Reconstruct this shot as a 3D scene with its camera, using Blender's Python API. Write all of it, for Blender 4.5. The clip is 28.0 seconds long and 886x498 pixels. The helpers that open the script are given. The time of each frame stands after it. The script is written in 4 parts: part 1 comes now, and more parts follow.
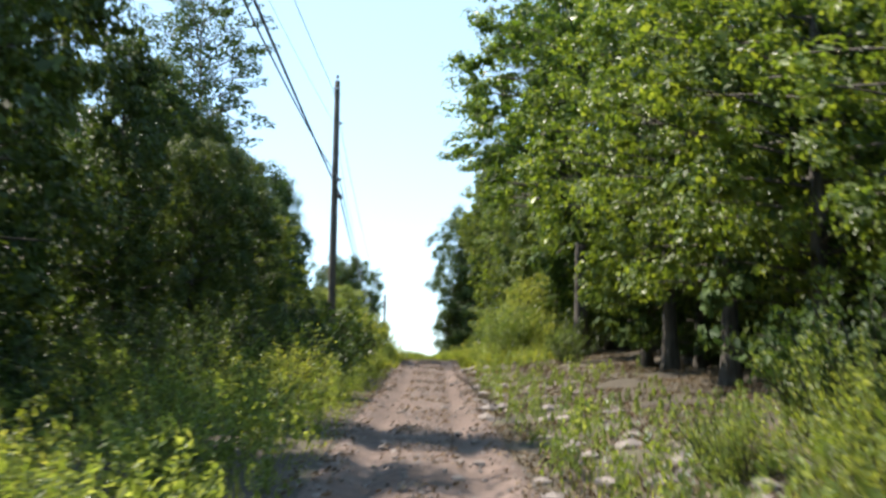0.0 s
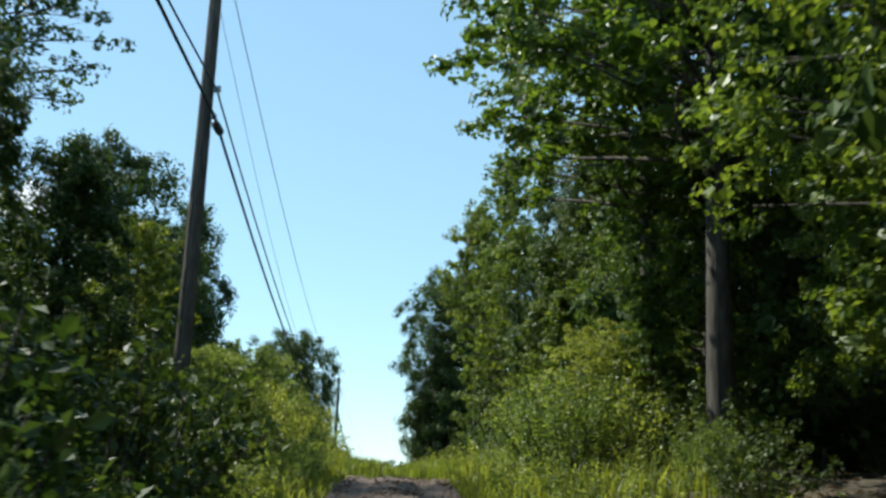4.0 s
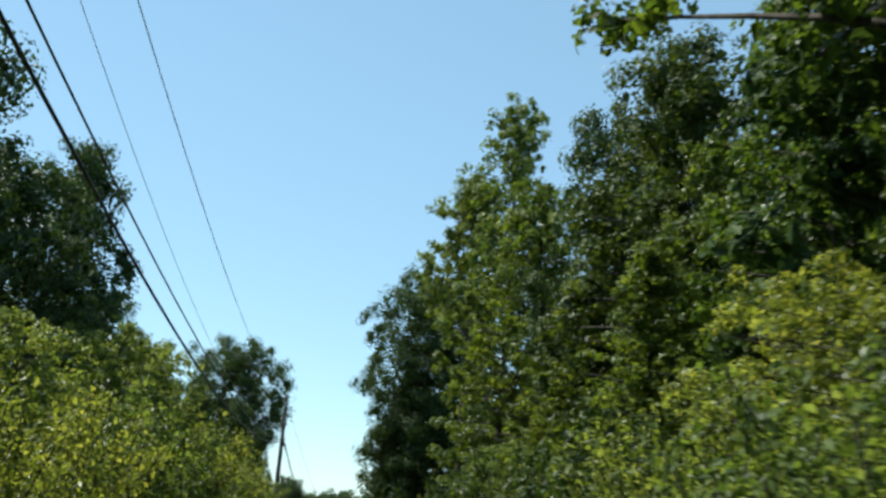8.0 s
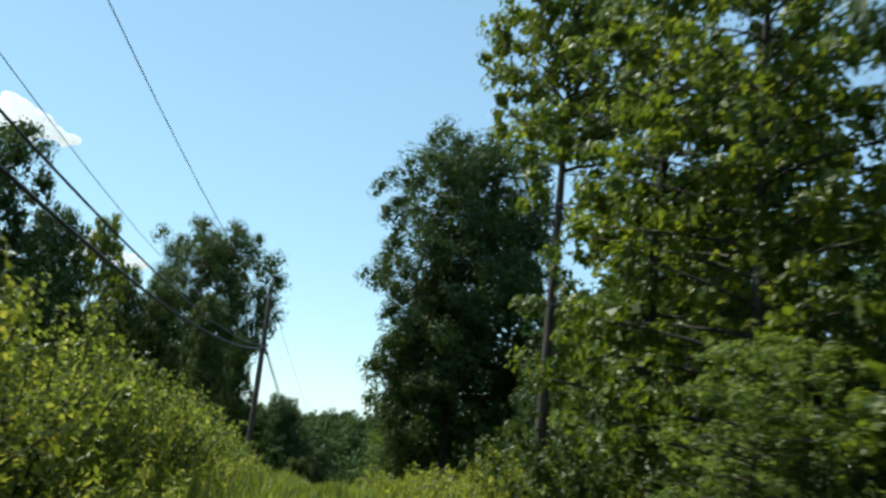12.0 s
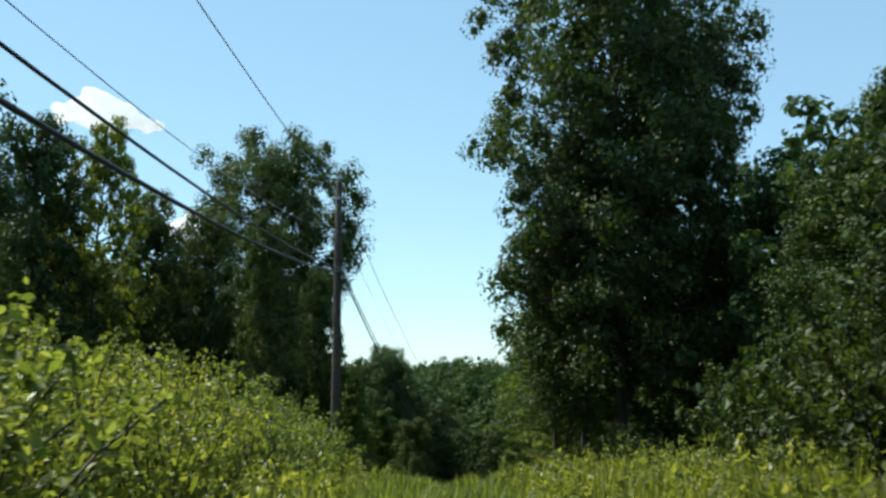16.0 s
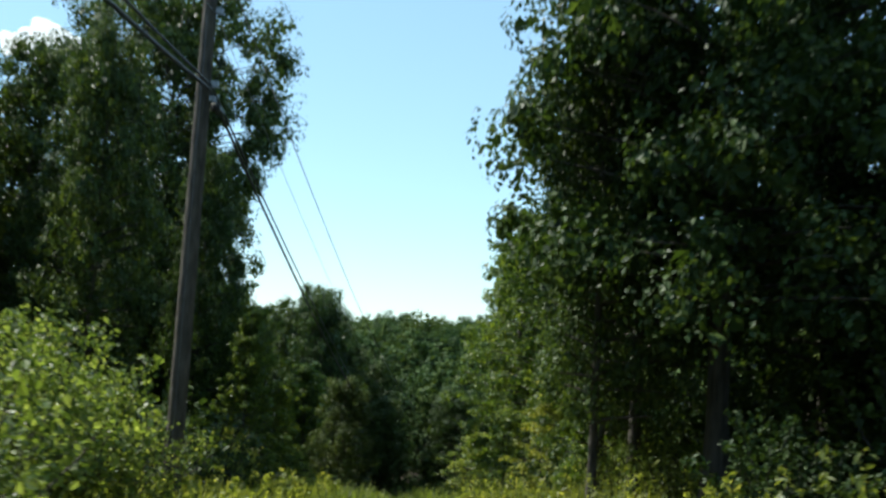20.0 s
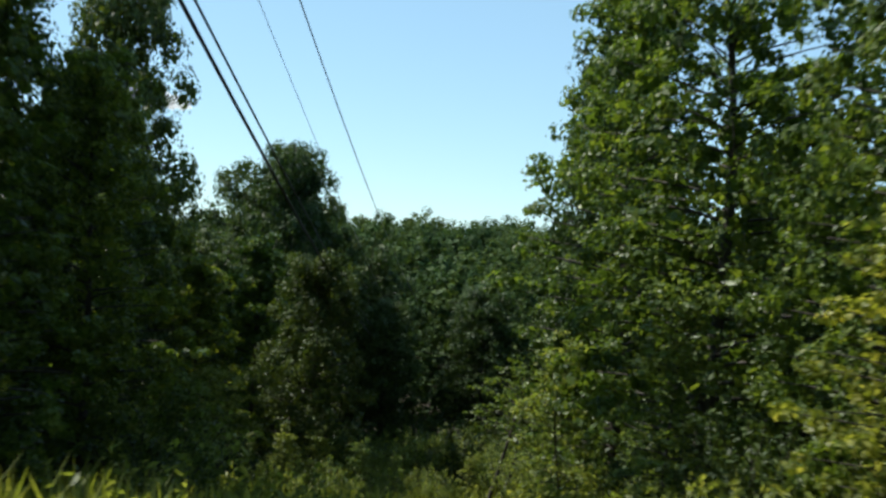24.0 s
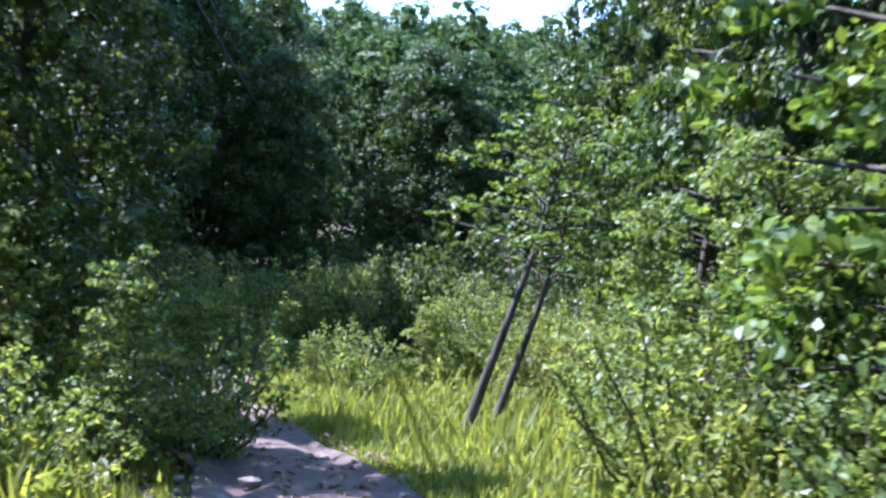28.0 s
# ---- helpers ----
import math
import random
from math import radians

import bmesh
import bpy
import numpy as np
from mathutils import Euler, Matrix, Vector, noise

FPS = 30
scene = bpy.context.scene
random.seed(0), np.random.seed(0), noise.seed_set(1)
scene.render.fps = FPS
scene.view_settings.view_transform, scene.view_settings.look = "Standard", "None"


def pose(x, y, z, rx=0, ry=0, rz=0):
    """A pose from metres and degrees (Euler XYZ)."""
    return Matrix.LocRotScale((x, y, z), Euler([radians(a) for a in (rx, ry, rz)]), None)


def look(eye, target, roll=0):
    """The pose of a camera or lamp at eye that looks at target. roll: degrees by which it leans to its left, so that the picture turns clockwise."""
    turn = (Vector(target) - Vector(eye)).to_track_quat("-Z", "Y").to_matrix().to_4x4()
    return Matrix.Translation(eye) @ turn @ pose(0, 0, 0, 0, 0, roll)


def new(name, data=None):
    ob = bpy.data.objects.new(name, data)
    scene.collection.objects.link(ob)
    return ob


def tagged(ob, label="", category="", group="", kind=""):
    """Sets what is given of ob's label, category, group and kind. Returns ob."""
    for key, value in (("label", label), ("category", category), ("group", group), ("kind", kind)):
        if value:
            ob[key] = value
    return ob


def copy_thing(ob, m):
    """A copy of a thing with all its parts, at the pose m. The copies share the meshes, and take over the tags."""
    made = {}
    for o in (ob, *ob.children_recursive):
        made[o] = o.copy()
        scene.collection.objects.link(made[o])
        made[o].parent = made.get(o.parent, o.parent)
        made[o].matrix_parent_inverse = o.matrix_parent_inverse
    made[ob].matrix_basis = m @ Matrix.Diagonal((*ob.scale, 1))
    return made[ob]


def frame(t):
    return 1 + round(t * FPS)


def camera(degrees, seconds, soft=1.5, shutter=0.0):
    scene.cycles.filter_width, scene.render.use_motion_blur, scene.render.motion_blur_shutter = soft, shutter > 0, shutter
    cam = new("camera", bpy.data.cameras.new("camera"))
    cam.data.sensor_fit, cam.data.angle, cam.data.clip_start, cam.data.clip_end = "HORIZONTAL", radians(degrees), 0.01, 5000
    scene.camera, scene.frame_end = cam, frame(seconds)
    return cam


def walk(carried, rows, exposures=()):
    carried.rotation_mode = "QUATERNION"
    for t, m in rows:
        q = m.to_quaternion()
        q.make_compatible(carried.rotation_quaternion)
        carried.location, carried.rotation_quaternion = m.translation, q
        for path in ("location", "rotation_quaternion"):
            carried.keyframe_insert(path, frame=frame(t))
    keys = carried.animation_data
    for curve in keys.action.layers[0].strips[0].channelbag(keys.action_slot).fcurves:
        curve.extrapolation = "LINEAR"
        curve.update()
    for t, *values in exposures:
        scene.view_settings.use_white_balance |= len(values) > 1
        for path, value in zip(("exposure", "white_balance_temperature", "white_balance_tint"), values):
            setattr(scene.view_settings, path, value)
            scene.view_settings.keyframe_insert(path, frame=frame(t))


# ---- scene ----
cam = camera(47.4, 28.0, soft=2.7, shutter=0.5)
METRES, EYE, TILT, LEAN, TURN = 150.0, 1.8, 7.0, -3.0, 0.0
ROWS = [
    (0.0, -0.00061, 0.00138, -0.00041, -0.38, -0.42, 2.16),
    (0.5, -0.00413, 0.02721, -0.00380, -2.54, 1.71, -4.62),
    (1.0, -0.00130, 0.05037, -0.00526, -3.95, 1.33, -2.33),
    (1.5, 0.00010, 0.07524, -0.00766, -3.95, 2.76, 1.02),
    (2.0, -0.00156, 0.09634, -0.00984, -4.50, 2.18, -0.16),
    (2.5, -0.00132, 0.11839, -0.01166, -3.73, 3.53, -1.23),
    (3.0, -0.00065, 0.14179, -0.01356, -2.73, 4.51, -0.37),
    (3.5, -0.00244, 0.15840, -0.01484, -2.15, 5.04, -0.00),
    (5.5, -0.00382, 0.22320, -0.02224, -3.71, 4.37, 2.33),
    (6.0, -0.00465, 0.23697, -0.02331, -5.97, 5.19, 0.34),
    (6.5, -0.00460, 0.24865, -0.02371, -8.48, 4.64, -1.28),
    (7.0, -0.00238, 0.26342, -0.02429, -8.78, 5.79, -2.18),
    (7.5, -0.00225, 0.27870, -0.02462, -6.83, 5.36, -2.97),
    (8.0, -0.00125, 0.29066, -0.02359, -4.05, 6.50, -2.18),
    (8.5, -0.00123, 0.30680, -0.02460, -1.71, 4.17, -0.83),
    (9.0, -0.00255, 0.32489, -0.02741, 0.40, 5.23, 0.07),
    (9.5, -0.00302, 0.34224, -0.02905, -0.45, 5.10, 0.26),
    (10.0, -0.00264, 0.35706, -0.02852, -3.11, 3.79, 2.21),
    (10.5, -0.00232, 0.38020, -0.03189, -2.65, 3.31, -0.84),
    (11.0, -0.00251, 0.39567, -0.03285, -2.50, 1.83, -0.67),
    (11.5, -0.00366, 0.41359, -0.03487, -4.21, 0.64, -2.43),
    (12.0, -0.00371, 0.43698, -0.03869, -3.72, 2.18, -4.05),
    (12.5, -0.00434, 0.46093, -0.04268, -2.24, 0.93, -4.69),
    (13.0, -0.00497, 0.48357, -0.04681, -0.24, 0.92, -1.76),
    (13.5, -0.00652, 0.49838, -0.04856, -0.13, 1.02, -1.94),
    (15.5, -0.01055, 0.55515, -0.05592, 1.47, -0.48, -0.02),
    (16.0, -0.01105, 0.56780, -0.05731, 1.52, -1.00, 2.90),
    (16.5, -0.01216, 0.58220, -0.05972, 1.23, -0.10, 0.50),
    (17.0, -0.01233, 0.59695, -0.06219, 0.54, 0.21, 2.37),
    (17.5, -0.01356, 0.61067, -0.06436, -0.66, -0.02, -0.06),
    (18.0, -0.01396, 0.62274, -0.06645, -0.36, -1.51, 0.46),
    (18.5, -0.01440, 0.63894, -0.06926, -0.89, -2.56, -0.14),
    (19.0, -0.01515, 0.65524, -0.07253, -0.71, -2.44, -0.93),
    (19.5, -0.01592, 0.67112, -0.07569, -0.84, -2.44, -0.50),
    (20.0, -0.01622, 0.69139, -0.07969, -1.17, -3.22, -0.84),
    (20.5, -0.01601, 0.70983, -0.08414, -1.65, -4.79, 0.23),
    (22.5, -0.01833, 0.77730, -0.10034, 0.15, -5.60, 1.26),
    (23.0, -0.01944, 0.79642, -0.10512, 0.00, -5.99, -0.18),
    (23.5, -0.02041, 0.82000, -0.11146, -0.43, -8.31, -0.05),
    (24.0, -0.02098, 0.84248, -0.11808, -1.04, -7.56, -0.99),
    (24.5, -0.02157, 0.86227, -0.12379, -2.39, -7.43, 0.52),
    (25.0, -0.02121, 0.88717, -0.13075, -3.78, -8.46, 1.81),
    (25.5, -0.02124, 0.90776, -0.13699, -3.98, -8.11, 0.67),
    (26.0, -0.02115, 0.92504, -0.14345, -3.46, -12.24, -1.50),
    (26.5, -0.01899, 0.94560, -0.15015, -3.25, -13.88, -3.73),
    (27.0, -0.01954, 0.95879, -0.15607, -3.86, -14.38, -3.86),
    (27.5, -0.01943, 0.96653, -0.15965, -4.21, -15.70, -4.00),
    (28.0, -0.01997, 0.97604, -0.16373, -5.02, -16.19, -3.59),
]
# the film's exposure: bright at the start and again under the trees at the end
LIGHT = [(0, 1.25, 6700, 12), (1, 1.1, 6650, 11), (2, 0.75, 6400, 6), (3, 0.65, 6300, 3), (5.5, 0.45, 6300, 2), (8, 0.42, 6300, 2), (13, 0.42, 6300, 2), (17, 0.4, 6300, 2), (20, 0.6, 6250, 3), (23, 0.4, 6250, 3),
         (24.5, 0.35, 6350, 5), (25, 0.45, 6400, 6), (25.5, 0.95, 6100, 7), (26, 1.45, 5700, 9), (26.5, 1.9, 5200, 19), (28, 2.2, 4950, 27)]
walk(cam, [(t, pose(0, 0, EYE, TILT, LEAN, TURN) @ pose(METRES * x, METRES * y, METRES * z, 90 + pitch, roll, yaw)) for t, x, y, z, yaw, pitch, roll in ROWS], LIGHT)

# ---- light ----
SUN_WAY = Vector((-0.80, 0.38, 1.21)).normalized()      # towards the sun
world = bpy.data.worlds.new("sky")
scene.world = world
world.use_nodes = True
wn = world.node_tree.nodes
sky = wn.new("ShaderNodeTexSky")
sky.sky_type, sky.sun_disc = "NISHITA", False
sky.sun_elevation = math.asin(SUN_WAY.z)
sky.sun_rotation = math.atan2(SUN_WAY.x, SUN_WAY.y)
sky.altitude, sky.air_density, sky.dust_density, sky.ozone_density = 0, 0.8, 0.0, 2.5
wn["Background"].inputs["Strength"].default_value = 0.315
haze, tone = wn.new("ShaderNodeGamma"), wn.new("ShaderNodeMixRGB")     # the even pale blue of a humid summer sky
haze.inputs["Gamma"].default_value = 0.5
tone.blend_type, tone.inputs[0].default_value, tone.inputs[2].default_value = "MULTIPLY", 1.0, (0.76, 0.95, 1.03, 1)
world.node_tree.links.new(sky.outputs[0], haze.inputs["Color"])
world.node_tree.links.new(haze.outputs[0], tone.inputs[1])
world.node_tree.links.new(tone.outputs[0], wn["Background"].inputs["Color"])
sun = new("sun", bpy.data.lights.new("sun", "SUN"))
sun.data.energy, sun.data.angle, sun.data.color = 5.0, radians(0.55), (1.0, 0.94, 0.84)
sun.matrix_world = look(SUN_WAY * 200, (0, 0, 0))


# ---- materials ----
def material(name, rough=0.8):
    m = bpy.data.materials.new(name)
    m.use_nodes = True
    b = m.node_tree.nodes["Principled BSDF"]
    b.inputs["Roughness"].default_value = rough
    return m, m.node_tree.nodes, m.node_tree.links, b


def ramp(nodes, stops):
    r = nodes.new("ShaderNodeValToRGB")
    while len(r.color_ramp.elements) < len(stops):
        r.color_ramp.elements.new(0.5)
    for e, (p, c) in zip(r.color_ramp.elements, stops):
        e.position, e.color = p, (*c, 1)
    return r


def noise_node(nodes, links, scale, detail=4, coord="Object", rough=0.6):
    tc = nodes.new("ShaderNodeTexCoord")
    n = nodes.new("ShaderNodeTexNoise")
    n.inputs["Scale"].default_value, n.inputs["Detail"].default_value = scale, detail
    n.inputs["Roughness"].default_value = rough
    links.new(tc.outputs[coord], n.inputs["Vector"])
    return n


def mix_rgb(nodes, links, kind, fac, a, b):
    x = nodes.new("ShaderNodeMixRGB")
    x.blend_type = kind
    for socket, v in zip(x.inputs, (fac, a, b)):
        if isinstance(v, bpy.types.NodeSocket):
            links.new(v, socket)
        else:
            socket.default_value = v if isinstance(v, float) else (*v, 1)
    return x.outputs[0]


def bump(nodes, links, b, height, strength, distance):
    n = nodes.new("ShaderNodeBump")
    n.inputs["Strength"].default_value, n.inputs["Distance"].default_value = strength, distance
    links.new(height, n.inputs["Height"])
    links.new(n.outputs[0], b.inputs["Normal"])


def leaf_material(name, dark, mid, light, through_colour, translucency=0.4, rough=0.42, gloss=0.35):
    """Leaves: each one its own green, lit through by the sun."""
    m, n, l, b = material(name, rough)
    geo, info = n.new("ShaderNodeNewGeometry"), n.new("ShaderNodeObjectInfo")
    r = ramp(n, ((0.0, dark), (0.55, mid), (1.0, light)))
    l.new(geo.outputs["Random Per Island"], r.inputs[0])
    tint = ramp(n, ((0.0, (0.75, 0.85, 0.85)), (0.5, (1.0, 1.0, 1.0)), (1.0, (1.25, 1.1, 0.85))))
    l.new(info.outputs["Random"], tint.inputs[0])
    c = mix_rgb(n, l, "MULTIPLY", 1.0, r.outputs[0], tint.outputs[0])
    patch = noise_node(n, l, 0.7, 2)
    pr = ramp(n, ((0.3, (0.7, 0.75, 0.7)), (0.7, (1.25, 1.2, 1.1))))
    l.new(patch.outputs[0], pr.inputs[0])
    c = mix_rgb(n, l, "MULTIPLY", 1.0, c, pr.outputs[0])
    l.new(c, b.inputs["Base Color"])
    b.inputs["Specular IOR Level"].default_value = gloss
    t = n.new("ShaderNodeBsdfTranslucent")
    l.new(mix_rgb(n, l, "MULTIPLY", 1.0, c, through_colour), t.inputs["Color"])
    mx = n.new("ShaderNodeMixShader")
    mx.inputs[0].default_value = translucency
    l.new(b.outputs[0], mx.inputs[1])
    l.new(t.outputs[0], mx.inputs[2])
    l.new(mx.outputs[0], n["Material Output"].inputs["Surface"])
    return m


LEAF_OAK = leaf_material("oak_leaves", (0.024, 0.044, 0.013), (0.045, 0.076, 0.019), (0.085, 0.122, 0.033), (1.9, 1.8, 0.8), 0.28, 0.5, 0.28)
LEAF_MAPLE = leaf_material("maple_leaves", (0.045, 0.075, 0.017), (0.088, 0.138, 0.027), (0.155, 0.2, 0.045), (2.0, 1.85, 0.75), 0.44)
LEAF_BUSH = leaf_material("shrub_leaves", (0.065, 0.098, 0.024), (0.14, 0.19, 0.048), (0.25, 0.29, 0.11), (2.1, 1.9, 0.85), 0.5)
LITTER = leaf_material("dry_leaf_litter", (0.07, 0.045, 0.028), (0.16, 0.105, 0.065), (0.3, 0.22, 0.15), (1.2, 1.0, 0.8), 0.12, 0.7, 0.15)
LEAF_FAR = leaf_material("far_leaves", (0.03, 0.055, 0.022), (0.06, 0.1, 0.034), (0.1, 0.145, 0.05), (1.8, 1.7, 0.8), 0.22, 0.6, 0.12)
GRASS = leaf_material("grass_blades", (0.08, 0.11, 0.024), (0.15, 0.185, 0.04), (0.21, 0.24, 0.07), (2.0, 1.85, 0.8), 0.5, 0.5)
PALE = leaf_material("pale_flowers", (0.45, 0.45, 0.36), (0.6, 0.6, 0.5), (0.72, 0.7, 0.6), (1.0, 1.0, 0.9), 0.2, 0.6)


def bark_material(name, dark, light, scale=9.0):
    m, n, l, b = material(name, 0.9)
    tc, mp = n.new("ShaderNodeTexCoord"), n.new("ShaderNodeMapping")
    mp.inputs["Scale"].default_value = (1, 1, 0.16)
    nz = n.new("ShaderNodeTexNoise")
    nz.inputs["Scale"].default_value, nz.inputs["Detail"].default_value = scale, 6
    l.new(tc.outputs["Object"], mp.inputs[0])
    l.new(mp.outputs[0], nz.inputs["Vector"])
    r = ramp(n, ((0.32, dark), (0.68, light)))
    l.new(nz.outputs[0], r.inputs[0])
    stain = noise_node(n, l, 0.8, 3)
    sr = ramp(n, ((0.35, (0.7, 0.72, 0.66)), (0.7, (1.1, 1.08, 1.05))))
    l.new(stain.outputs[0], sr.inputs[0])
    l.new(mix_rgb(n, l, "MULTIPLY", 1.0, r.outputs[0], sr.outputs[0]), b.inputs["Base Color"])
    bump(n, l, b, nz.outputs[0], 0.9, 0.03)
    return m


BARK = bark_material("bark", (0.032, 0.027, 0.022), (0.11, 0.095, 0.08))
POLE_WOOD = bark_material("weathered_pole_wood", (0.055, 0.046, 0.038), (0.145, 0.122, 0.1), 14.0)


def ground_material():
    m, n, l, b = material("forest_ground", 0.95)
    big, small = noise_node(n, l, 0.35, 5), noise_node(n, l, 9.0, 6)
    r = ramp(n, ((0.32, (0.045, 0.034, 0.024)), (0.56, (0.075, 0.06, 0.04)), (0.72, (0.08, 0.082, 0.036))))
    l.new(big.outputs[0], r.inputs[0])
    s = ramp(n, ((0.3, (0.6, 0.58, 0.55)), (0.7, (1.2, 1.2, 1.15))))
    l.new(small.outputs[0], s.inputs[0])
    l.new(mix_rgb(n, l, "MULTIPLY", 1.0, r.outputs[0], s.outputs[0]), b.inputs["Base Color"])
    bump(n, l, b, small.outputs[0], 0.8, 0.06)
    return m


def dirt_material():
    m, n, l, b = material("dirt_track", 0.95)
    big, mid, fine = noise_node(n, l, 0.6, 5), noise_node(n, l, 5.0, 6), noise_node(n, l, 30.0, 4)
    r = ramp(n, ((0.3, (0.08, 0.052, 0.04)), (0.55, (0.138, 0.097, 0.077)), (0.75, (0.2, 0.148, 0.122))))
    l.new(big.outputs[0], r.inputs[0])
    s = ramp(n, ((0.32, (0.55, 0.52, 0.5)), (0.62, (1.12, 1.1, 1.1))))
    l.new(mid.outputs[0], s.inputs[0])
    c = mix_rgb(n, l, "MULTIPLY", 1.0, r.outputs[0], s.outputs[0])
    f = ramp(n, ((0.35, (0.7, 0.68, 0.66)), (0.65, (1.15, 1.15, 1.15))))
    l.new(fine.outputs[0], f.inputs[0])
    l.new(mix_rgb(n, l, "MULTIPLY", 1.0, c, f.outputs[0]), b.inputs["Base Color"])
    bump(n, l, b, mid.outputs[0], 0.9, 0.05)
    return m


def plain(name, colour, rough=0.6, metal=0.0, scale=6.0, vary=0.25):
    m, n, l, b = material(name, rough)
    nz = noise_node(n, l, scale, 5)
    lo, hi = [c * (1 - vary) for c in colour], [min(1, c * (1 + vary)) for c in colour]
    r = ramp(n, ((0.35, lo), (0.65, hi)))
    l.new(nz.outputs[0], r.inputs[0])
    l.new(r.outputs[0], b.inputs["Base Color"])
    b.inputs["Metallic"].default_value = metal
    return m


def cloud_material():
    """Thick white vapour: light passes through it, and a faint added glow keeps it white."""
    m, n, l, b = material("cloud_white", 1.0)
    b.inputs["Base Color"].default_value = (0.97, 0.97, 0.97, 1)
    b.inputs["Specular IOR Level"].default_value = 0.0
    t, mx = n.new("ShaderNodeBsdfTranslucent"), n.new("ShaderNodeMixShader")
    t.inputs["Color"].default_value = (1, 1, 1, 1)
    b.inputs["Emission Color"].default_value = (1, 1, 1, 1)         # added glow of its own, standing in for light scattered inside the vapour
    b.inputs["Emission Strength"].default_value = 0.25
    puff = noise_node(n, l, 0.03, 6)
    bump(n, l, b, puff.outputs[0], 0.6, 18.0)
    mx.inputs[0].default_value = 0.5
    l.new(b.outputs[0], mx.inputs[1])
    l.new(t.outputs[0], mx.inputs[2])
    l.new(mx.outputs[0], n["Material Output"].inputs["Surface"])
    return m


GROUND, DIRT = ground_material(), dirt_material()
STONE = plain("field_stone", (0.19, 0.16, 0.14), 0.9)
RUBBER = plain("black_cable_sheath", (0.02, 0.02, 0.022), 0.55)
WIRE = plain("dull_aluminium_wire", (0.16, 0.16, 0.165), 0.5, 0.6)
STEEL = plain("galvanised_steel", (0.3, 0.31, 0.32), 0.5, 0.8)
CERAMIC = plain("brown_ceramic", (0.12, 0.07, 0.05), 0.3)
CLOUD = cloud_material()

# ---- ground ----
PROFILE_Y = (-60, -20, 0, 7, 14, 21, 28, 35, 42, 49, 56, 63, 70, 77, 84, 91, 98, 105, 112, 119, 126, 133, 140, 148.6, 160, 165, 170, 178, 195, 230, 270, 400, 900, 4000)
PROFILE_Z = (-0.6, -0.2, 0.0, 0.03, 0.2, 0.5, 0.79, 1.02, 1.46, 1.87, 2.06, 2.12, 2.05, 1.95, 1.72, 1.6, 1.2, 0.65, -0.1, -0.95, -1.92, -2.95, -4.24, -6.5, -9.4, -10.75, -11.8, -12.9, -14.3, -13.6, -12.2, -16.0, -40.0, -160.0)
TRACK_Y = (-60, 0, 20, 62, 75, 95, 125, 147, 156, 160, 163, 168, 175, 182, 200)
TRACK_X = (0.2, 0.0, -0.47, -0.71, -1.06, -2.05, -3.05, -2.6, -2.15, -2.9, -4.1, -5.0, -5.4, -7.0, -12.0)


def smooth_profile(y):
    return sum(np.interp(y + d, PROFILE_Y, PROFILE_Z) for d in (-3, -1.5, 0, 1.5, 3)) / 5


def track_x(y):
    return sum(np.interp(y + d, TRACK_Y, TRACK_X) for d in (-3, -1.5, 0, 1.5, 3)) / 5


def wave(x, y, s=1.0):
    return 0.5 * np.sin(0.9 * s * x + 1.3 * np.sin(0.53 * s * y)) + 0.5 * np.sin(0.71 * s * y + 1.7 * np.sin(0.37 * s * x + 1.0))


def ground_z(x, y):
    """The lie of the land: one long crest, falling away to a wooded hollow."""
    x, y = np.asarray(x, float), np.asarray(y, float)
    d = np.abs(x - track_x(y))
    side = np.clip((d - 1.7) / 4, 0, 1)
    z = smooth_profile(y) + side * (0.22 + 0.18 * wave(x, y, 0.6)) + 0.05 * side * wave(x, y, 3.1)
    z = z - 0.45 * np.exp(-((x + 0.2) / 2.6) ** 2 - ((y - 165) / 4.5) ** 2)          # a dip in the bend
    return z + 0.05 * np.clip(x - track_x(y), -25, 25) * side


def gz(x, y):
    return float(ground_z(x, y))


def mesh_object(name, verts, faces, mat, parent=None, smooth=False):
    me = bpy.data.meshes.new(name)
    verts, faces = np.asarray(verts, np.float32), np.asarray(faces, np.int32)
    me.vertices.add(len(verts))
    me.vertices.foreach_set("co", verts.ravel())
    k = faces.shape[1]
    me.loops.add(faces.size)
    me.loops.foreach_set("vertex_index", faces.ravel())
    me.polygons.add(len(faces))
    me.polygons.foreach_set("loop_start", np.arange(0, faces.size, k, dtype=np.int32))
    me.polygons.foreach_set("loop_total", np.full(len(faces), k, np.int32))
    me.polygons.foreach_set("use_smooth", np.full(len(faces), smooth))
    me.update(calc_edges=True)
    me.materials.append(mat)
    ob = new(name, me)
    ob.parent = parent
    return ob


def part(name, bm, mat, parent=None, label=""):
    me = bpy.data.meshes.new(name)
    bm.to_mesh(me)
    bm.free()
    me.materials.append(mat)
    ob = new(name, me)
    ob.parent = parent
    return tagged(ob, label)


def sheet(xs, ys):
    nx, ny = len(xs), len(ys)
    i = (np.arange(nx - 1)[None] + nx * np.arange(ny - 1)[:, None]).ravel()
    return np.stack([i, i + 1, i + 1 + nx, i + nx], 1)


